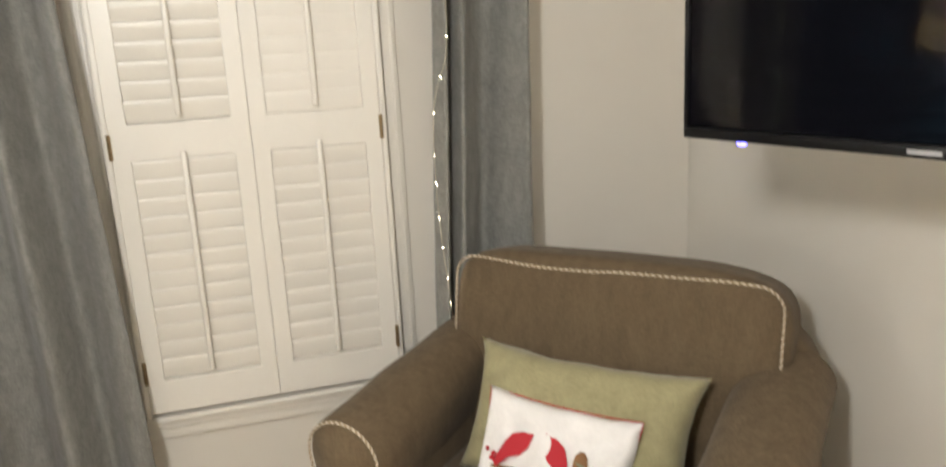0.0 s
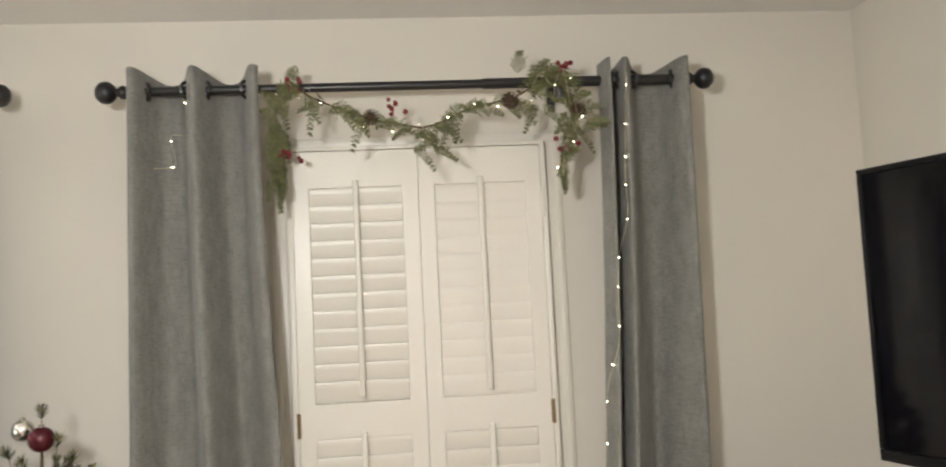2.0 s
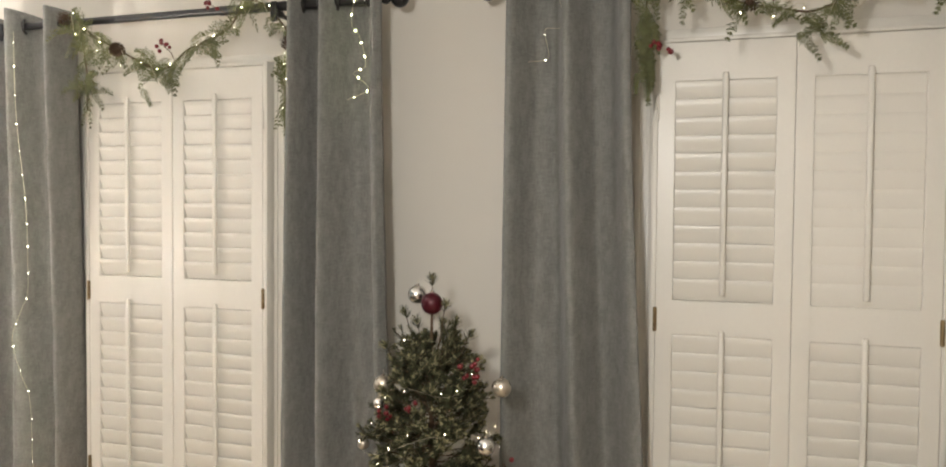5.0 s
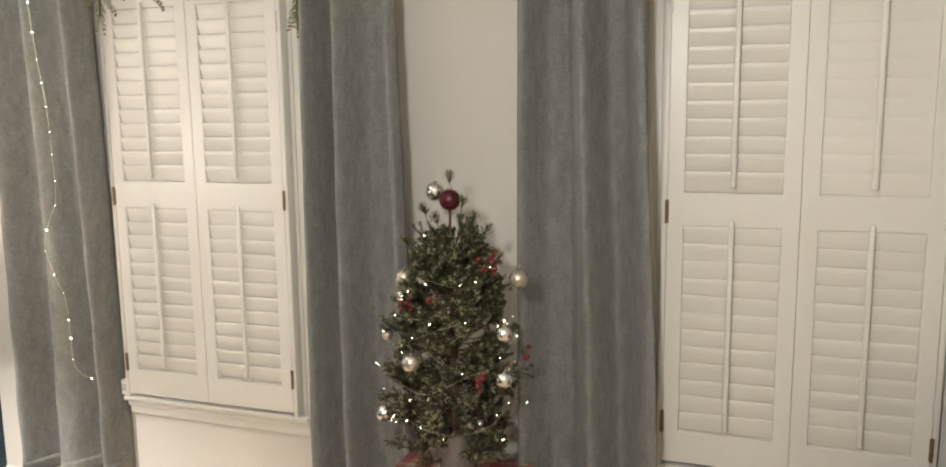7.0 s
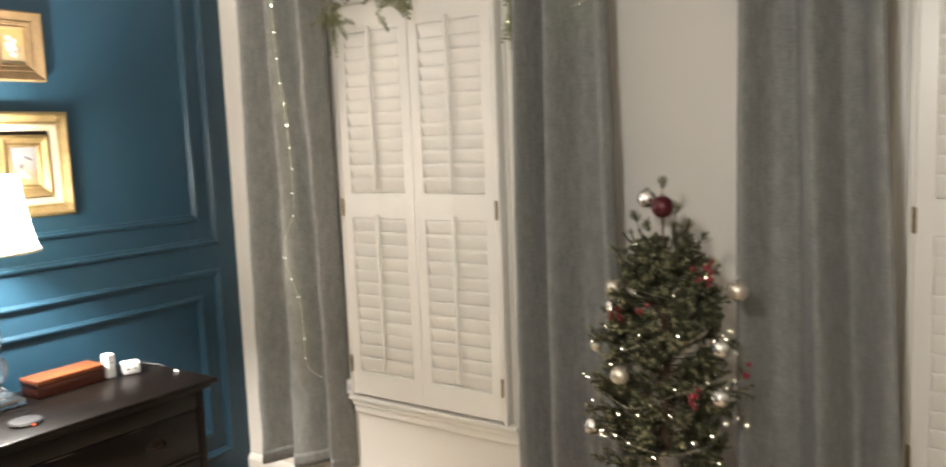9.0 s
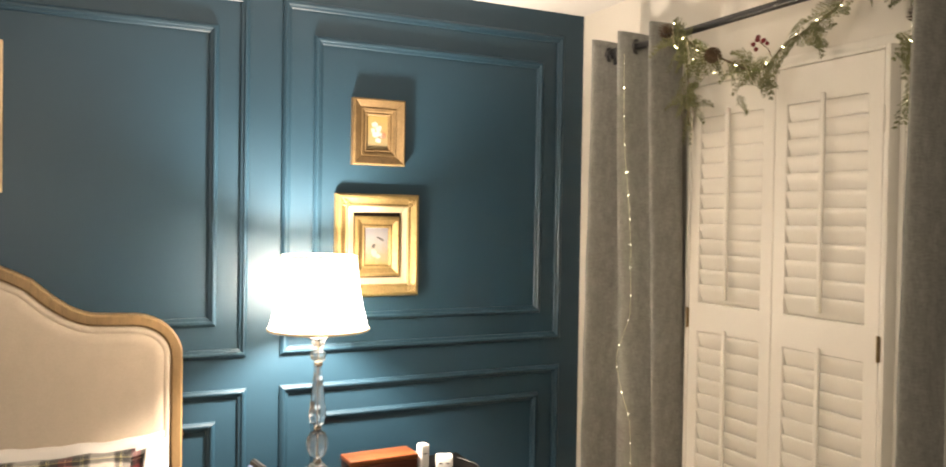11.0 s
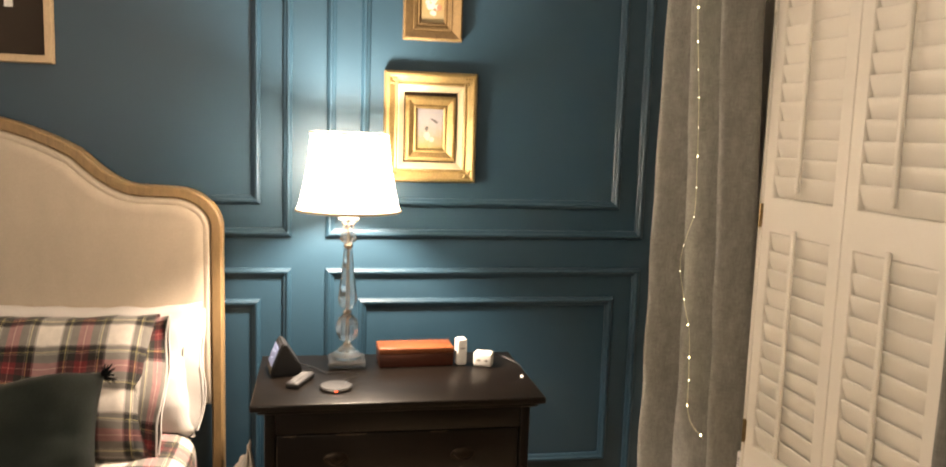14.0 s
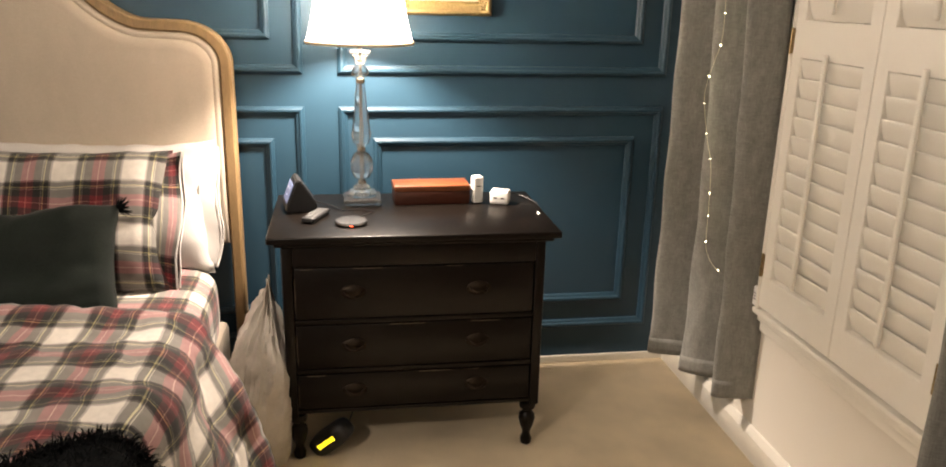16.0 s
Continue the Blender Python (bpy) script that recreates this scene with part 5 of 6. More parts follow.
def armchair():
    th = thing("armchair", "brown twill armchair with rolled arms and corded seams", "armchair", (3.715, -0.715, 0), rz=-48)
    part("base", soft(B(), -0.43, 0.43, -0.30, 0.34, 0.05, 0.30, 10, 8), M_CHAIR, th)
    for sx in (-1, 1):
        for y in (-0.25, 0.28):
            part("foot", lathe(B(), [(0.020, 0), (0.026, 0.02), (0.030, 0.055)], 12, (sx * 0.41, y, 0)), M_OAK, th)
    part("seat_cushion", soft(B(), -0.36, 0.36, -0.335, 0.235, 0.295, 0.455, 6, 14, 0.006, 1, 0.015), M_CHAIR, th)
    part("back_frame", soft(B(), -0.462, 0.496, 0.225, 0.385, 0.08, 0.850, 5, 14, 0.004, 4), M_CHAIR, th)
    # back cushion, leaning back, with a corded front edge
    bm = soft(B(), -0.440, 0.440, -0.10, 0.10, 0.0, 0.50, 7.0, 18, 0.010, 2, 0.012)
    lean = pose(0, 0.205, 0.441, -9, 0, 0)
    bc = part("back_cushion", bm, M_CHAIR, th, m=lean, angle=70)
    pts = []
    w, z0, z1, r = 0.424, 0.06, 0.482, 0.055
    for cxs, czs, a0 in ((w - r, z1 - r, 0), (-w + r, z1 - r, 90)):
        for k in range(9):
            a = radians(a0 + 90 * k / 8)
            pts.append((cxs + r * math.cos(a), -0.091, czs + r * math.sin(a)))
    full = [(w, -0.090, 0.19), (w, -0.092, 0.28)] + pts + [(-w, -0.092, 0.28), (-w, -0.090, 0.19)]
    dense = []
    for p, q in zip(full, full[1:]):
        n = max(1, int((Vector(q) - Vector(p)).length / 0.02))
        for k in range(n):
            c = Vector(p).lerp(Vector(q), k / n)
            dense.append(c + Vector((0, 0.002 * noise.noise(c * 9), 0.005 * noise.noise(c * 7) - (0.012 * math.exp(-((c.x + 0.13) / 0.16) ** 2) if c.z > 0.4 else 0.0))))
    twisted_cord(dense, bc)
    # rolled arms
    for sx in (-1, 1):
        bm = B()
        n, m = 28, 22

        def arm(u, v):
            a = 2 * math.pi * u
            y = -0.330 + 0.62 * v
            end = min(1.0, (v * 0.62) / 0.03)
            k = math.sqrt(max(0.0, 1 - (1 - end) ** 2)) * 0.12 + 0.88
            c, s = math.cos(a), math.sin(a)
            rx, rz = 0.108 * k, (0.094 if s > 0 else 0.22) * k
            narrow = 1.0 if s > 0 else 1.0 - 0.20 * abs(s)
            zc = 0.575 + (0.075 if sx < 0 else 0.105) * v
            q = Vector((sx * (0.432 if sx < 0 else 0.432 - 0.012 * v) + rx * c * narrow, y - 0.012 * (1 - (1 - end) ** 2), zc + rz * s))
            return q + Vector((c, 0, s)) * 0.005 * noise.noise(q * 6)
        sheet(bm, n, m, arm)
        bmesh.ops.remove_doubles(bm, verts=bm.verts, dist=1e-4)
        for e in (0, 1):
            loop = [v for v in bm.verts if abs(v.co.y - ((-0.330) if e == 0 else (-0.330 + 0.62 - 0.012))) < 0.004]
            if len(loop) > 3:
                cen = sum((v.co for v in loop), Vector()) / len(loop)
                loop.sort(key=lambda v: math.atan2(v.co.z - cen.z, v.co.x - cen.x))
                try:
                    bm.faces.new(loop)
                except ValueError:
                    pass
        am = part("arm", bm, M_CHAIR, th, angle=60)
        part("arm_panel", soft(B(), sx * 0.432 - 0.078, sx * 0.432 + 0.078, -0.322, 0.30, 0.05, 0.55, 12, 8), M_CHAIR, th)
        pts = []
        for k in range(33):
            a = radians(-45 + 270 * k / 32)
            c, s = math.cos(a), math.sin(a)
            pts.append((sx * 0.432 + 0.101 * c, -0.334, 0.578 + (0.088 if s > 0 else 0.12) * s))
        twisted_cord(pts, am)


def chair_cushions():
    def on_chair(x, y, z, lean, spin=0.0, tw=0.0):
        return CHAIR @ pose(x, y, z) @ pose(0, 0, 0, 0, 0, tw) @ pose(0, 0, 0, 90 - lean, 0, 0) @ pose(0, 0, 0, 0, 0, spin)
    pillow("cushion", 0.585, 0.33, 0.15, M_SAGE, "plain sage green oblong cushion on the armchair", "cushion", on_chair(0.0, 0.005, 0.598, 26, -1), 6, pinch=0.13)
    cu = pillow("cushion", 0.385, 0.275, 0.10, M_CANVAS, "white cushion with red and green winter print", "cushion", on_chair(-0.012, -0.104, 0.551, 25, -2), 7)

    def shape(name, outline, material, label, dz=0.0):
        bm = B()
        vs = []
        for x, y in outline:
            e = max(0.0, (1 - abs(2 * x / 0.385) ** 2.6) * (1 - abs(2 * y / 0.275) ** 2.6)) ** 0.36
            vs.append(bm.verts.new((x, y, 0.05 * e + 0.0035 + dz)))
        f = bm.faces.new(vs)
        bmesh.ops.triangulate(bm, faces=[f])
        ob = part(name, bm, material, cu, label, smooth=False)
        thick(ob, 0.0012)
    # two plain red drop shapes with a pointed top, a twig below, a brown cone shape and leaves
    for sgn, cx, cy, r in ((1, -0.078, 0.030, -0.62), (-1, 0.030, 0.030, 0.40)):
        pts = [(-0.010, -0.075), (0.006, -0.078), (0.014, -0.035), (0.030, -0.010), (0.033, 0.018), (0.026, 0.036), (0.020, 0.052), (0.010, 0.042), (-0.004, 0.034), (-0.020, 0.010), (-0.020, -0.020)]
        c, s = math.cos(r), math.sin(r)
        shape("printed_shape", [(cx + 0.95 * (x * c * sgn - y * s), cy + 0.95 * (x * s * sgn + y * c)) for x, y in pts], M_RED, "plain red printed shape")
    shape("printed_cone", [(0.085 + 0.017 * math.cos(a), 0.020 + 0.030 * math.sin(a)) for a in [k * math.pi / 5 for k in range(10)]], M_BROWNPR, "brown printed cone")
    rs = random.Random(12)
    for k in range(9):
        a, x, y = rs.uniform(0, 3.1), 0.085 + rs.uniform(0.0, 0.06), -0.015 + rs.uniform(-0.02, 0.045)
        c, s = math.cos(a), math.sin(a)
        shape("printed_leaf", [(x + p * c - q * s, y + p * s + q * c) for p, q in ((-0.018, 0), (-0.004, 0.0045), (0.018, 0), (-0.004, -0.0045))], M_GREENPR, "grey-green printed leaf", 0.0006)
    shape("printed_twig", [(-0.13, -0.030), (-0.04, -0.022), (0.08, -0.034), (0.14, -0.028), (0.14, -0.034), (0.08, -0.042), (-0.04, -0.030), (-0.13, -0.038)], M_BROWNPR, "brown printed twig")
    for k in range(9):
        x = -0.095 + 0.024 * k
        shape("printed_bar", [(x, -0.075), (x + 0.012, -0.075), (x + 0.012, -0.050), (x, -0.050)], M_GREYPR, "dark printed bar")
    for k in range(5):
        x, y = -0.15 + 0.018 * rs.random() + 0.005 * k, -0.02 + 0.02 * rs.random()
        shape("printed_berry", [(x + 0.006 * math.cos(j), y + 0.006 * math.sin(j)) for j in range(6)], M_RED, "red printed berry")
    # thin red edging
    pts = []
    for k in range(80):
        t = k / 80 * 4
        a, f = int(t), t - int(t)
        p = ((-1 + 2 * f, -1), (1, -1 + 2 * f), (1 - 2 * f, 1), (-1, 1 - 2 * f))[a]
        x, y = p[0] * 0.1925 * (1 - 0.060 * (1 - p[1] ** 2) * abs(p[0])), p[1] * 0.1375 * (1 - 0.075 * (1 - p[0] ** 2) * abs(p[1]))
        pts.append((x, y, 0))
    part("edging", tube(B(), pts + pts[:1], 0.0016, 5), M_RED, cu, "red corded edging")


television()
armchair()
chair_cushions()


# ---- the tree between the windows ----
TREE = (2.170, -0.370)
GIFT_TOP = 0.525


def gift_box():
    th = thing("gift_box", "tall box wrapped in red tartan paper under the tree", "gift box", (2.170, -0.390, 0))
    bm = B()
    uvl = bm.loops.layers.uv.verify()
    box(bm, -0.195, 0.195, -0.185, 0.185, 0.0, GIFT_TOP, 0.004, 2)
    for f in bm.faces:
        n = f.normal if f.normal.length else Vector((0, 0, 1))
        f.normal_update()
        n = f.normal
        for lp in f.loops:
            c = lp.vert.co
            lp[uvl].uv = (c.x, c.y) if abs(n.z) > 0.6 else ((c.x, c.z) if abs(n.y) > 0.6 else (c.y, c.z))
    part("wrapped_box", bm, M_GIFT, th)
    part("lid_edge", box(B(), -0.1985, 0.1985, -0.1885, 0.1885, GIFT_TOP - 0.045, GIFT_TOP - 0.043), M_GREYPR, th)


def crown_radius(z):
    prof = ((0.03, 0.125), (0.08, 0.175), (0.16, 0.195), (0.29, 0.197), (0.39, 0.186), (0.48, 0.160), (0.55, 0.126), (0.62, 0.084), (0.66, 0.050))
    for (za, ra), (zb, rb) in zip(prof, prof[1:]):
        if za <= z <= zb:
            return ra + (rb - ra) * (z - za) / (zb - za)
    return 0.0


def blades(verts, faces, p, d, n, length, spread, width, rs):
    """A needled twig: n flat needles along d from p."""
    d = d.normalized()
    a = d.cross(Vector((0.3, 0.2, 1))).normalized()
    b = d.cross(a)
    for k in range(n):
        f = k / max(1, n - 1)
        o = p + d * (length * f)
        t = rs.uniform(0, 6.283)
        q = (a * math.cos(t) + b * math.sin(t)) * spread * (1.1 - 0.6 * f) + d * spread * 0.75
        w = d.cross(q).normalized() * width
        c = len(verts)
        verts += [tuple(o - w), tuple(o + w), tuple(o + q * 0.65 + w * 0.8), tuple(o + q), tuple(o + q * 0.65 - w * 0.8)]
        faces.append((c, c + 1, c + 2, c + 3, c + 4))


def pydata(name, verts, faces, material):
    me = bpy.data.meshes.new(name)
    me.from_pydata(verts, [], faces)
    me.materials.append(material)
    return me


def little_tree():
    z0 = GIFT_TOP + 0.001
    th = thing("christmas_tree", "small frosted artificial fir in a zinc bucket", "christmas tree", (*TREE, z0))
    bk = part("bucket", lathe(B(), [(0.0, 0.001), (0.056, 0.001), (0.059, 0.004), (0.060, 0.018), (0.0575, 0.021), (0.070, 0.140), (0.074, 0.143), (0.074, 0.150), (0.069, 0.150), (0.066, 0.122), (0.0, 0.120)], 40), M_ZINC, th, "grey zinc bucket")
    part("trunk", tube(B(), [(0, 0, 0.108), (0.004, 0, 0.3), (-0.003, 0.003, 0.55), (0, 0, 0.83)], 0.012, 8, 0.003), M_BARK, th)
    rs = random.Random(21)
    tw = B()
    v1, f1, v2, f2 = [], [], [], []
    for k in range(250):
        z = 0.065 + 0.585 * (1 - (1 - (k + rs.random()) / 250) ** 1.15)
        a = k * 2.39996 + rs.uniform(-0.35, 0.35)
        lump = noise.noise(Vector((2.4 * math.cos(a), 2.4 * math.sin(a), 10 * z)))
        R = crown_radius(z) * (0.84 + 0.34 * lump) * rs.uniform(0.80, 1.04)
        tip = Vector((R * math.cos(a), R * math.sin(a), z + 0.050 + rs.uniform(-0.035, 0.03)))
        root = Vector((0.22 * tip.x, 0.22 * tip.y, z - 0.01 + 0.03 * rs.random()))
        d = tip - root
        tube(tw, [root * 0.2 + Vector((0, 0, root.z * 0.8)), root, tip], 0.0020, 3, 0.0011)
        blades(v1, f1, root + d * 0.20, d, 16 + int(30 * d.length / 0.16), d.length * 0.78, rs.uniform(0.017, 0.024), 0.0011, rs)
        for j in range(6):
            q = Vector((rs.uniform(-1, 1), rs.uniform(-1, 1), rs.uniform(-0.6, 0.9)))
            e = (d.normalized() + q * 0.85).normalized()
            p = root + d * rs.uniform(0.60, 0.98)
            ln = rs.uniform(0.022, 0.042)
            tube(tw, [p, p + e * ln], 0.0011, 3, 0.0008)
            blades(v1, f1, p, e, 20, ln, 0.0155, 0.0011, rs)
            blades(v1, f1, p + e * ln * 0.9, e, 8, 0.006, 0.013, 0.0012, rs)
            if rs.random() < 0.75:
                blades(v2, f2, p + e * ln * 0.85, e, 7, 0.008, 0.0120, 0.0011, rs)
        blades(v2, f2, tip - d.normalized() * 0.008, d, 9, 0.012, 0.014, 0.0012, rs)
    for dx, dy, h in ((0.0, 0.0, 0.865), (0.045, -0.02, 0.80), (-0.075, -0.01, 0.775), (0.11, -0.01, 0.725), (-0.03, -0.03, 0.755), (0.06, 0.02, 0.75), (0.135, -0.03, 0.665), (-0.12, -0.03, 0.685)):
        r0, tip = Vector((dx * 0.3, dy * 0.3, h - 0.16)), Vector((dx, dy, h))
        tube(tw, [r0, tip], 0.0016, 4, 0.001)
        blades(v1, f1, r0.lerp(tip, 0.30), tip - r0, 14, (tip - r0).length * 0.40, 0.012, 0.0013, rs)
        blades(v1, f1, tip - (tip - r0).normalized() * 0.022, tip - r0, 24, 0.024, 0.024, 0.0016, rs)
        blades(v2, f2, tip - Vector((0, 0, 0.012)), tip - r0, 14, 0.014, 0.021, 0.0015, rs)
    part("branchwork", tw, M_BARK, th)
    for nm, v, f, m, lb in (("needles", v1, f1, M_TREEGR, "dark green needles"), ("frost_lit", v2, f2, M_FROST_LIT, "pale frosted tips in a golden tone as if lit")):
        ob = new(nm, pydata(nm, v, f, m))
        ob.parent = th
        tagged(ob, lb, kind="stuff")


def bauble(x, y, z, r, material, label):
    th = thing("bauble", label, "christmas ornament", (x, y, z), group="tree ornaments")
    part("ball", ball(B(), (0, 0, 0), r, 24, 14), material, th)
    part("cap", lathe(B(), [(0.006, r * 0.97), (0.006, r * 1.16), (0.0, r * 1.2)], 10), M_NICKEL, th)
    part("hanger", tube(B(), [(0, 0, r * 1.15), (0.004, 0, r * 1.4), (0, 0, r * 1.6)], 0.0008, 4), M_WIRE, th)


def berries(x, y, z, n, spread, seed):
    rs = random.Random(seed)
    th = thing("berry_pick", "cluster of red artificial berries on the tree", "berries", (x, y, z), group="tree berry picks")
    part("twig", tube(B(), [(0, 0.05, -0.03), (0, 0.02, -0.01), (0, 0, 0)], 0.0016, 5), M_BARK, th)
    for k in range(n):
        p = Vector((rs.gauss(0, spread), rs.gauss(0, spread * 0.5), rs.gauss(0, spread)))
        part("berry", ball(B(), p, 0.0062 * rs.uniform(0.85, 1.2), 10, 7), M_BERRY, th)


BULB_MESH = {}


def light_string(name_label, pts, every, category="fairy lights", r=0.0042, wire=0.0007, seed=0, material=None, jit=0.0):
    """A wire along pts with a tiny lit bulb every so many metres."""
    rs = random.Random(seed)
    material = material or M_LED
    if (material.name, r) not in BULB_MESH:
        BULB_MESH[(material.name, r)] = mesh_of("led", ball(B(), (0, 0, 0), r, 8, 6), material)
    base = Vector(pts[0])
    th = thing("fairy_lights", name_label, category, tuple(base), group="fairy light strings")
    loc = [Vector(p) - base for p in pts]
    part("wire", tube(B(), loc, wire, 4), M_WIRE, th, "thin silver wire")
    acc = every * 0.4
    for p, q in zip(loc, loc[1:]):
        seg = (q - p).length
        while acc < seg:
            o = new("led", BULB_MESH[(material.name, r)])
            o.parent = th
            c = p.lerp(q, acc / seg)
            o.matrix_basis = Matrix.Translation(c + Vector((rs.uniform(-jit, jit), rs.uniform(-jit, 0), rs.uniform(-jit, jit))))
            acc += every * rs.uniform(0.8, 1.2)
        acc -= seg
    return th


def smooth_path(keys, n=8):
    """A gliding curve through the given points."""
    k = [Vector(p) for p in keys]
    k = [k[0] * 2 - k[1]] + k + [k[-1] * 2 - k[-2]]
    out = []
    for a, b, c, d in zip(k, k[1:], k[2:], k[3:]):
        for i in range(n):
            t = i / n
            out.append(0.5 * ((2 * b) + (c - a) * t + (2 * a - 5 * b + 4 * c - d) * t * t + (3 * b - a - 3 * c + d) * t ** 3))
    out.append(k[-2])
    return out


def pine_cone(parent, at, size, rs):
    bm = B()
    for k in range(54):
        f = k / 53
        a = k * 2.39996
        rr = size * 0.62 * math.sin(math.pi * (0.12 + 0.80 * f)) ** 0.8
        z = size * (0.5 - f)
        o = Vector((rr * 0.35 * math.cos(a), rr * 0.35 * math.sin(a), z))
        q = Vector((rr * math.cos(a), rr * math.sin(a), z - size * 0.12))
        w = Vector((-math.sin(a), math.cos(a), 0)) * size * 0.10
        u = Vector((0, 0, size * 0.05))
        vs = [bm.verts.new(p) for p in (o - w * 0.4, o + w * 0.4, q + w, q + (q - o) * 0.12, q - w, (o + q) / 2 + u)]
        bm.faces.new((vs[0], vs[1], vs[2], vs[3], vs[4]))
        for i, j in ((1, 2), (2, 3), (3, 4), (4, 0), (0, 1)):
            bm.faces.new((vs[i], vs[j], vs[5]))
    ball(bm, (0, 0, 0), size * 0.30, 8, 6)
    part("pine_cone", bm, M_CONE, parent, "brown pine cone", m=Matrix.Translation(at) @ Euler((rs.uniform(0.3, 1.2), rs.uniform(-0.5, 0.5), rs.uniform(0, 6))).to_matrix().to_4x4())


def frond(verts, faces, p, d, up, length, rs):
    """A flat cedar spray: a midrib with side sprigs, each of many scale-like leaflets, drooping to its tip."""
    d, side = d.normalized(), d.cross(up).normalized()
    n = 9
    for k in range(n):
        f = k / (n - 1)
        o = p + d * length * f + Vector((0, 0, -0.30 * length * f * f))
        for s in (-1, 1):
            L = length * (0.46 - 0.34 * f) * rs.uniform(0.6, 1.25)
            q = (d * 0.95 + side * s * 0.75 + up * rs.uniform(-0.35, 0.35) + Vector((0, 0, -0.15))).normalized()
            m = max(4, int(L / 0.0045))
            for j in range(m):
                g = j / m
                c0 = o + q * L * g
                for s2 in (-1, 1):
                    e = (q * 1.0 + side * s2 * 0.55 + up * rs.uniform(-0.6, 0.6) + d * 0.2).normalized() * 0.0090 * (1.15 - 0.5 * g)
                    w = e.cross(up).normalized() * 0.00085
                    c = len(verts)
                    verts += [tuple(c0 - w * 0.5), tuple(c0 + w * 0.5), tuple(c0 + e * 0.6 + w), tuple(c0 + e), tuple(c0 + e * 0.6 - w)]
                    faces.append((c, c + 1, c + 2, c + 3, c + 4))


def garland(keys, cones, berry_at, tufts, seed, label):
    """keys: the stem; cones, berry_at: places of cones and berries; tufts: (place, count, radius, length) of thicker greenery."""
    rs = random.Random(seed)
    base = Vector(keys[0])
    th = thing("garland", label, "garland", tuple(base), group="window garlands")
    path = [p - base for p in smooth_path(keys, 10)]
    path = [p + Vector((0, 0.004 * noise.noise(p * 20), 0.006 * noise.noise(p * 16))) for p in path]
    part("stem", tube(B(), path, 0.0028, 6), M_BARK, th, "brown twig stem")
    verts, faces = [], []
    for i in range(2, len(path) - 1):
        if rs.random() < 0.62:
            t = (path[i + 1] - path[i - 1]).normalized()
            for _ in range(1):
                d = t * rs.choice((-0.5, 1.0)) + Vector((rs.uniform(-0.4, 0.4), rs.uniform(-0.5, 0.1), rs.uniform(-0.9, 0.35)))
                frond(verts, faces, path[i], d, Vector((rs.uniform(-0.3, 0.3), -1, rs.uniform(-0.3, 0.5))).normalized(), rs.uniform(0.05, 0.085), rs)
    for (x, y, z), n, rad, ln in tufts:
        for _ in range(n):
            p = Vector((x, y, z)) - base + Vector((rs.gauss(0, rad), rs.uniform(-0.02, 0.02), rs.gauss(0, rad)))
            d = Vector((rs.uniform(-1, 1), rs.uniform(-0.5, 0.15), rs.uniform(-1.0, 0.6)))
            if rad < 0.016:
                d = Vector((rs.uniform(-0.25, 0.25), rs.uniform(-0.25, 0.1), -1))
            frond(verts, faces, p, d, Vector((rs.uniform(-0.4, 0.4), -1, rs.uniform(-0.4, 0.4))).normalized(), ln * rs.uniform(0.8, 1.25), rs)
    ob = new("foliage", pydata("foliage", verts, faces, M_NEEDLE))
    ob.parent = th
    tagged(ob, "green cedar sprays", kind="stuff")
    for c in cones:
        pine_cone(th, Vector(c) - base, 0.040, rs)
    for c in berry_at:
        o = Vector(c) - base
        near = min(path, key=lambda q: (q - o).length)
        part("berry_stem", tube(B(), [near, (near + o) / 2 + Vector((0.006, 0, 0.004)), o], 0.0014, 5), M_BARK, th)
        for _ in range(7):
            p = o + Vector((rs.gauss(0, 0.016), rs.gauss(0, 0.006), rs.gauss(0, 0.011)))
            part("berry", ball(B(), p, rs.uniform(0.0055, 0.0078), 10, 7), M_BERRY, th)
    return path, base


gift_box()
little_tree()
for x, y, z, r, m, lb in ((2.048, -0.400, 1.107, 0.0235, M_CHAMP, "champagne gold bauble on the tree"), (2.375, -0.400, 1.124, 0.0235, M_CHAMP, "champagne gold bauble on the tree"),
                          (2.046, -0.420, 1.062, 0.0145, M_SILVER, "small silver bauble on the tree"), (1.992, -0.400, 0.943, 0.0150, M_CHAMP, "small champagne gold bauble on the tree"),
                          (2.356, -0.470, 0.993, 0.0225, M_SILVER, "mottled silver bauble on the tree"), (2.119, -0.530, 0.912, 0.0230, M_CHAMP, "champagne gold bauble on the tree"),
                          (2.364, -0.500, 0.881, 0.0215, M_SILVER, "mottled silver bauble on the tree"), (1.997, -0.440, 0.728, 0.0230, M_SILVER, "mottled silver bauble on the tree"),
                          (2.116, -0.330, 1.342, 0.0240, M_SILVER, "silver bauble at the top of the tree"), (2.174, -0.370, 1.325, 0.0275, M_BURG, "dark burgundy bauble at the top of the tree")):
    bauble(x, y - 0.012, z, r * 1.06, m, lb)
for k, (x, y, z, n, sp) in enumerate(((2.315, -0.460, 1.165, 10, 0.018), (2.087, -0.460, 1.043, 9, 0.016), (2.304, -0.540, 0.883, 8, 0.013), (2.375, -0.400, 0.928, 4, 0.016), (2.165, -0.500, 1.065, 4, 0.014))):
    berries(x, y, z, n, sp, 40 + k)
spiral = []
for k in range(150):
    f = k / 149
    z = 0.06 + 0.57 * f
    a = 2 * math.pi * 4.6 * f
    R = crown_radius(z) * (0.95 + 0.05 * math.sin(7 * a)) + 0.004
    spiral.append((TREE[0] + R * math.cos(a), TREE[1] + R * math.sin(a), GIFT_TOP + 0.06 + z + 0.022 * math.sin(3.3 * a)))
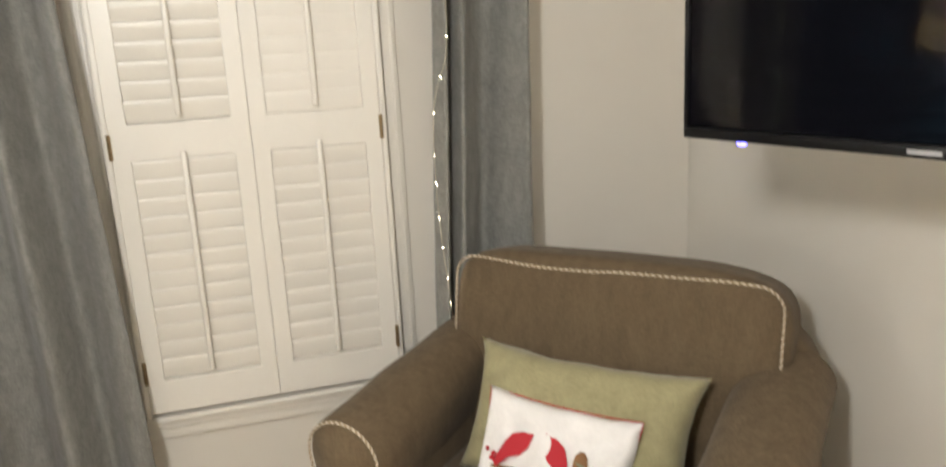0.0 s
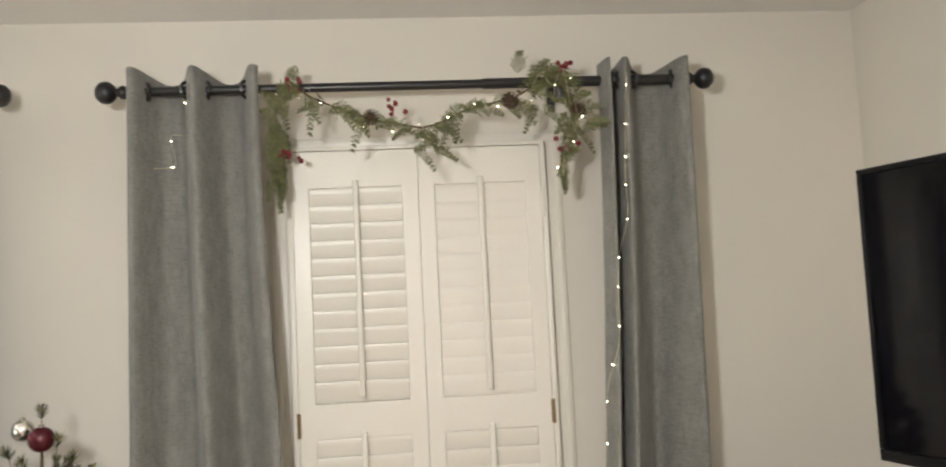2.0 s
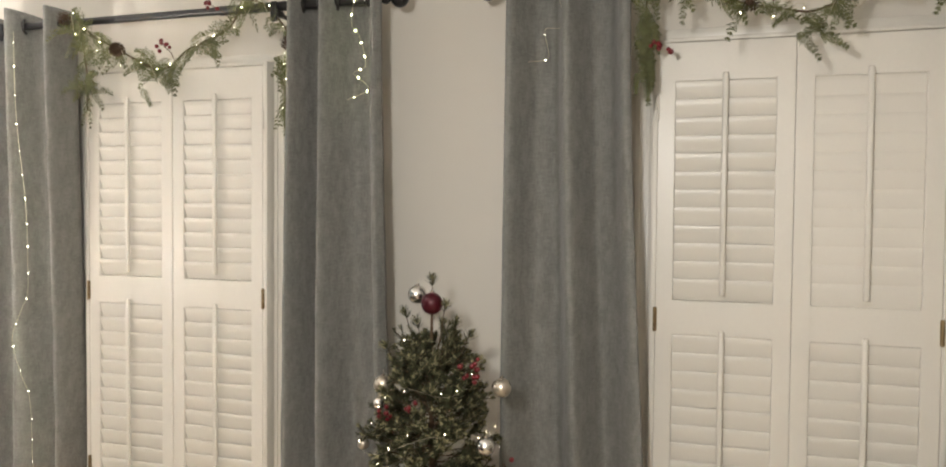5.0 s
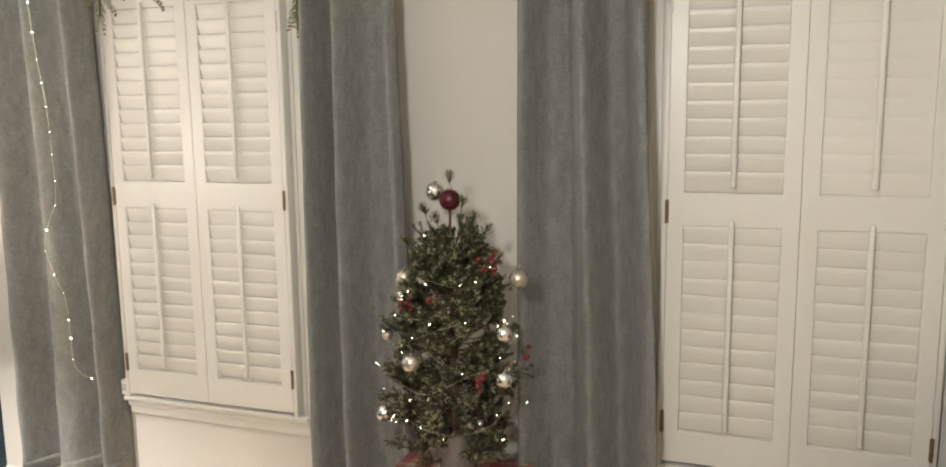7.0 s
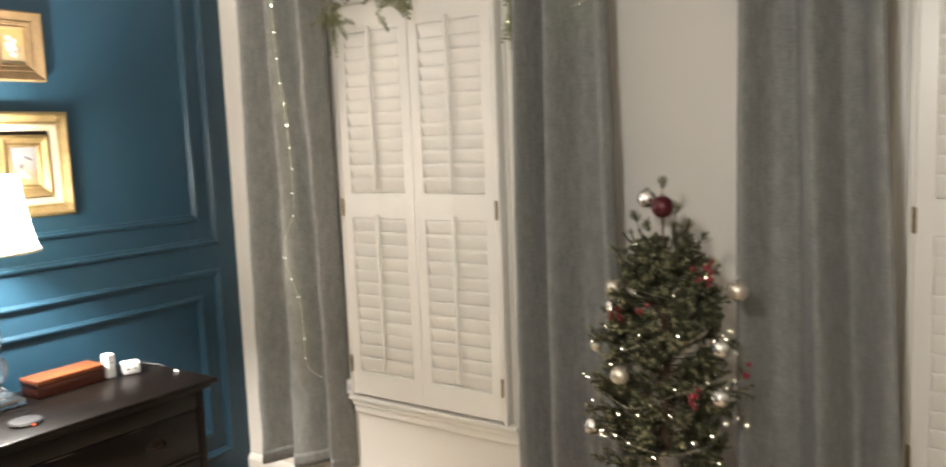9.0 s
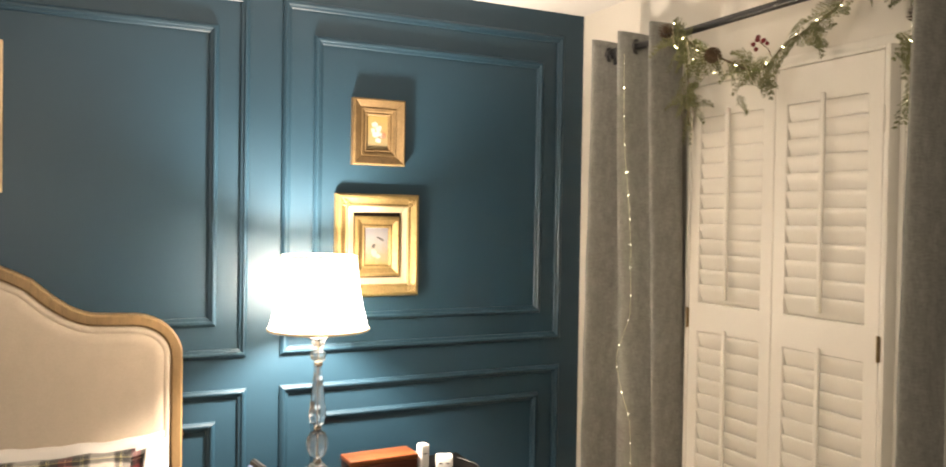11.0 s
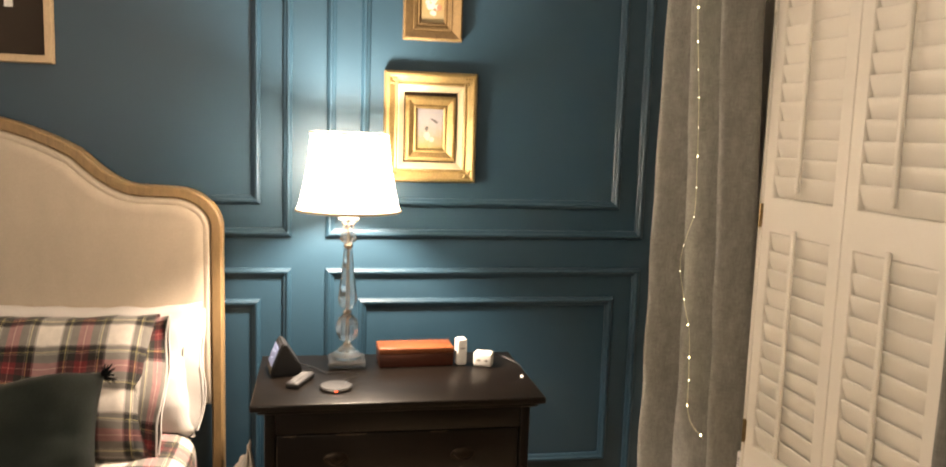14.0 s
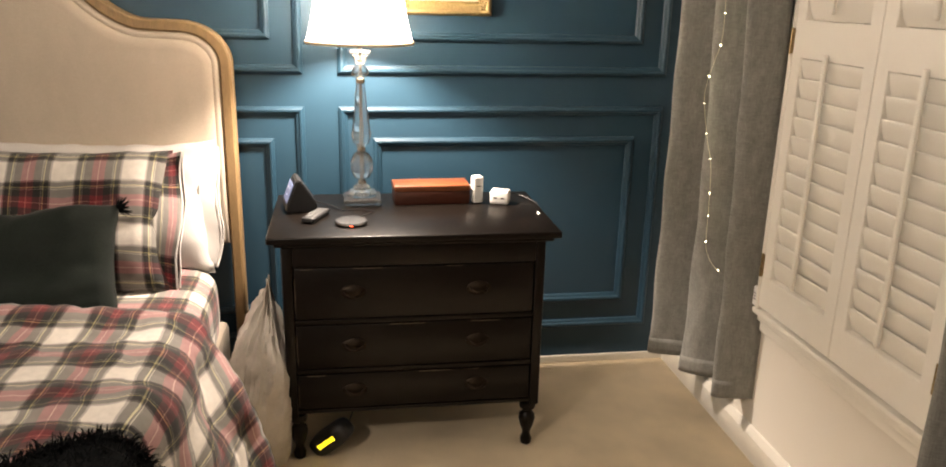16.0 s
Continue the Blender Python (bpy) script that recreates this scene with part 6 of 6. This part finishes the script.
light_string("warm fairy lights wound round the tree", spiral, 0.078, r=0.0010, wire=0.0004, seed=4, jit=0.024)

# garlands on both rods
GY = -0.205
pa, ba = garland([(2.690, -0.150, 1.935), (2.692, -0.150, 2.03), (2.694, -0.155, 2.15), (2.735, GY, 2.185), (2.82, GY, 2.140), (2.955, GY - 0.02, 2.085), (3.10, GY - 0.02, 2.062), (3.22, GY - 0.02, 2.110), (3.34, GY, 2.140), (3.455, GY, 2.205),
                  (3.500, GY - 0.02, 2.10), (3.470, GY - 0.02, 2.02), (3.456, GY, 1.935)],
                 [(2.950, GY - 0.035, 2.090), (3.325, GY - 0.03, 2.128), (3.505, GY - 0.03, 2.095)], [(2.745, GY - 0.01, 2.190), (3.010, GY - 0.03, 2.112), (2.722, -0.175, 2.010), (3.480, GY - 0.02, 2.222), (3.455, GY - 0.02, 1.990)],
                 [((2.694, -0.150, 2.08), 9, 0.011, 0.050), ((2.692, -0.150, 2.02), 9, 0.011, 0.050), ((2.690, -0.150, 1.96), 6, 0.009, 0.045), ((2.740, GY, 2.215), 3, 0.014, 0.055), ((3.105, GY - 0.01, 2.035), 5, 0.030, 0.060), ((3.44, GY, 2.215), 6, 0.030, 0.08), ((3.39, GY, 2.13), 3, 0.02, 0.07), ((3.50, GY, 2.05), 5, 0.022, 0.065), ((3.458, GY, 1.945), 2, 0.010, 0.045)],
                 31, "green cedar garland with cones and red berries over the rod")
pb, bb = garland([(0.800, -0.125, 1.900), (0.800, -0.130, 2.06), (0.795, -0.150, 2.17), (0.830, GY, 2.185), (0.92, GY, 2.120), (1.030, GY - 0.02, 2.075), (1.185, GY - 0.02, 2.005), (1.30, GY - 0.02, 2.065), (1.42, GY, 2.120), (1.515, GY, 2.205),
                  (1.600, -0.13, 2.10), (1.590, -0.13, 1.99), (1.580, -0.13, 1.880)],
                 [(1.030, GY - 0.035, 2.075), (0.815, GY - 0.03, 2.190), (1.595, -0.14, 2.085)], [(1.205, GY - 0.03, 2.078), (1.375, GY - 0.02, 2.195)],
                 [((0.800, -0.125, 2.00), 8, 0.016, 0.070), ((0.85, GY, 2.18), 6, 0.030, 0.075), ((1.185, GY - 0.01, 2.000), 7, 0.030, 0.065), ((1.10, GY, 2.03), 3, 0.025, 0.065), ((1.36, GY, 2.10), 5, 0.030, 0.07), ((1.50, GY, 2.225), 5, 0.025, 0.085), ((1.590, -0.13, 2.02), 5, 0.014, 0.06), ((1.58, -0.13, 1.89), 2, 0.010, 0.05)],
                 32, "green cedar garland with cones and red berries over the rod")
for p, b0, sd in ((pa, ba, 1), (pb, bb, 2)):
    pts = [q + b0 + Vector((0, -0.018, 0.03 * math.sin(0.9 * i) - 0.012)) for i, q in enumerate(p)]
    light_string("warm fairy lights woven through the garland", pts[24:], 0.140 if sd == 1 else 0.085, r=0.0010, seed=sd, jit=0.02, material=M_LED if sd == 1 else M_LEDG)


def hanging(keys):
    q = smooth_path(keys, 10)
    return [p + Vector((0.006 * math.sin(9 * p.z), 0, 0)) for p in q]


CY = ROD_Y - 0.058
light_string("warm fairy lights hanging down the grey curtain", hanging([(3.650, CY, 2.20), (3.644, CY, 2.05), (3.638, CY, 1.90), (3.634, CY, 1.80), (3.600, CY, 1.70), (3.588, CY, 1.60), (3.582, CY, 1.46), (3.550, CY, 1.34), (3.542, CY, 1.16), (3.540, CY, 0.95), (3.555, CY, 0.78), (3.575, CY, 0.62)]), 0.092, r=0.0014, seed=5)
slanted = []
for x, z in ((0.572, 2.16), (0.580, 2.0), (0.586, 1.80), (0.596, 1.60), (0.600, 1.42), (0.598, 1.27), (0.566, 1.20), (0.526, 1.10), (0.548, 0.98), (0.574, 0.90), (0.580, 0.76), (0.584, 0.655), (0.612, 0.610), (0.660, 0.590)):
    fall = (2.236 - z) / 2.05
    slanted.append((x, CY + 0.100 * fall * fall * (3 - 2 * fall) * (x - 0.33) / 0.38, z))
light_string("warm fairy lights hanging down the grey curtain", hanging(slanted), 0.088, r=0.0014, seed=6, material=M_LEDG)
light_string("warm fairy lights pinned on the grey curtain", hanging([(1.838, CY + 0.04, 2.205), (1.832, CY + 0.04, 2.12), (1.860, CY + 0.04, 2.08), (1.885, CY + 0.04, 1.995), (1.847, CY + 0.04, 1.972), (1.897, CY + 0.04, 1.925), (1.826, CY + 0.04, 1.895)]), 0.050, r=0.0014, seed=7, material=M_LEDG)
light_string("warm fairy lights pinned on the grey curtain", hanging([(2.448, CY + 0.04, 2.185), (2.470, CY + 0.04, 2.075), (2.423, CY + 0.04, 2.065), (2.436, CY + 0.04, 1.990), (2.380, CY + 0.04, 1.980)]), 0.075, r=0.0014, seed=8)
bt = thing("battery_box", "white battery box of the fairy lights on the sill", "battery box", (0.706, -0.020, Z_SILL))
part("case", box(B(), -0.022, 0.006, -0.024, 0.0, 0.0, 0.060, 0.004, 2), M_WHITEPL, bt)
for k in range(3):
    part("label_bar", box(B(), -0.018, 0.002, -0.0248, -0.0238, 0.020 + 0.009 * k, 0.024 + 0.009 * k), plain("grey_label_bar", (0.32, 0.30, 0.32), 0.6), bt)
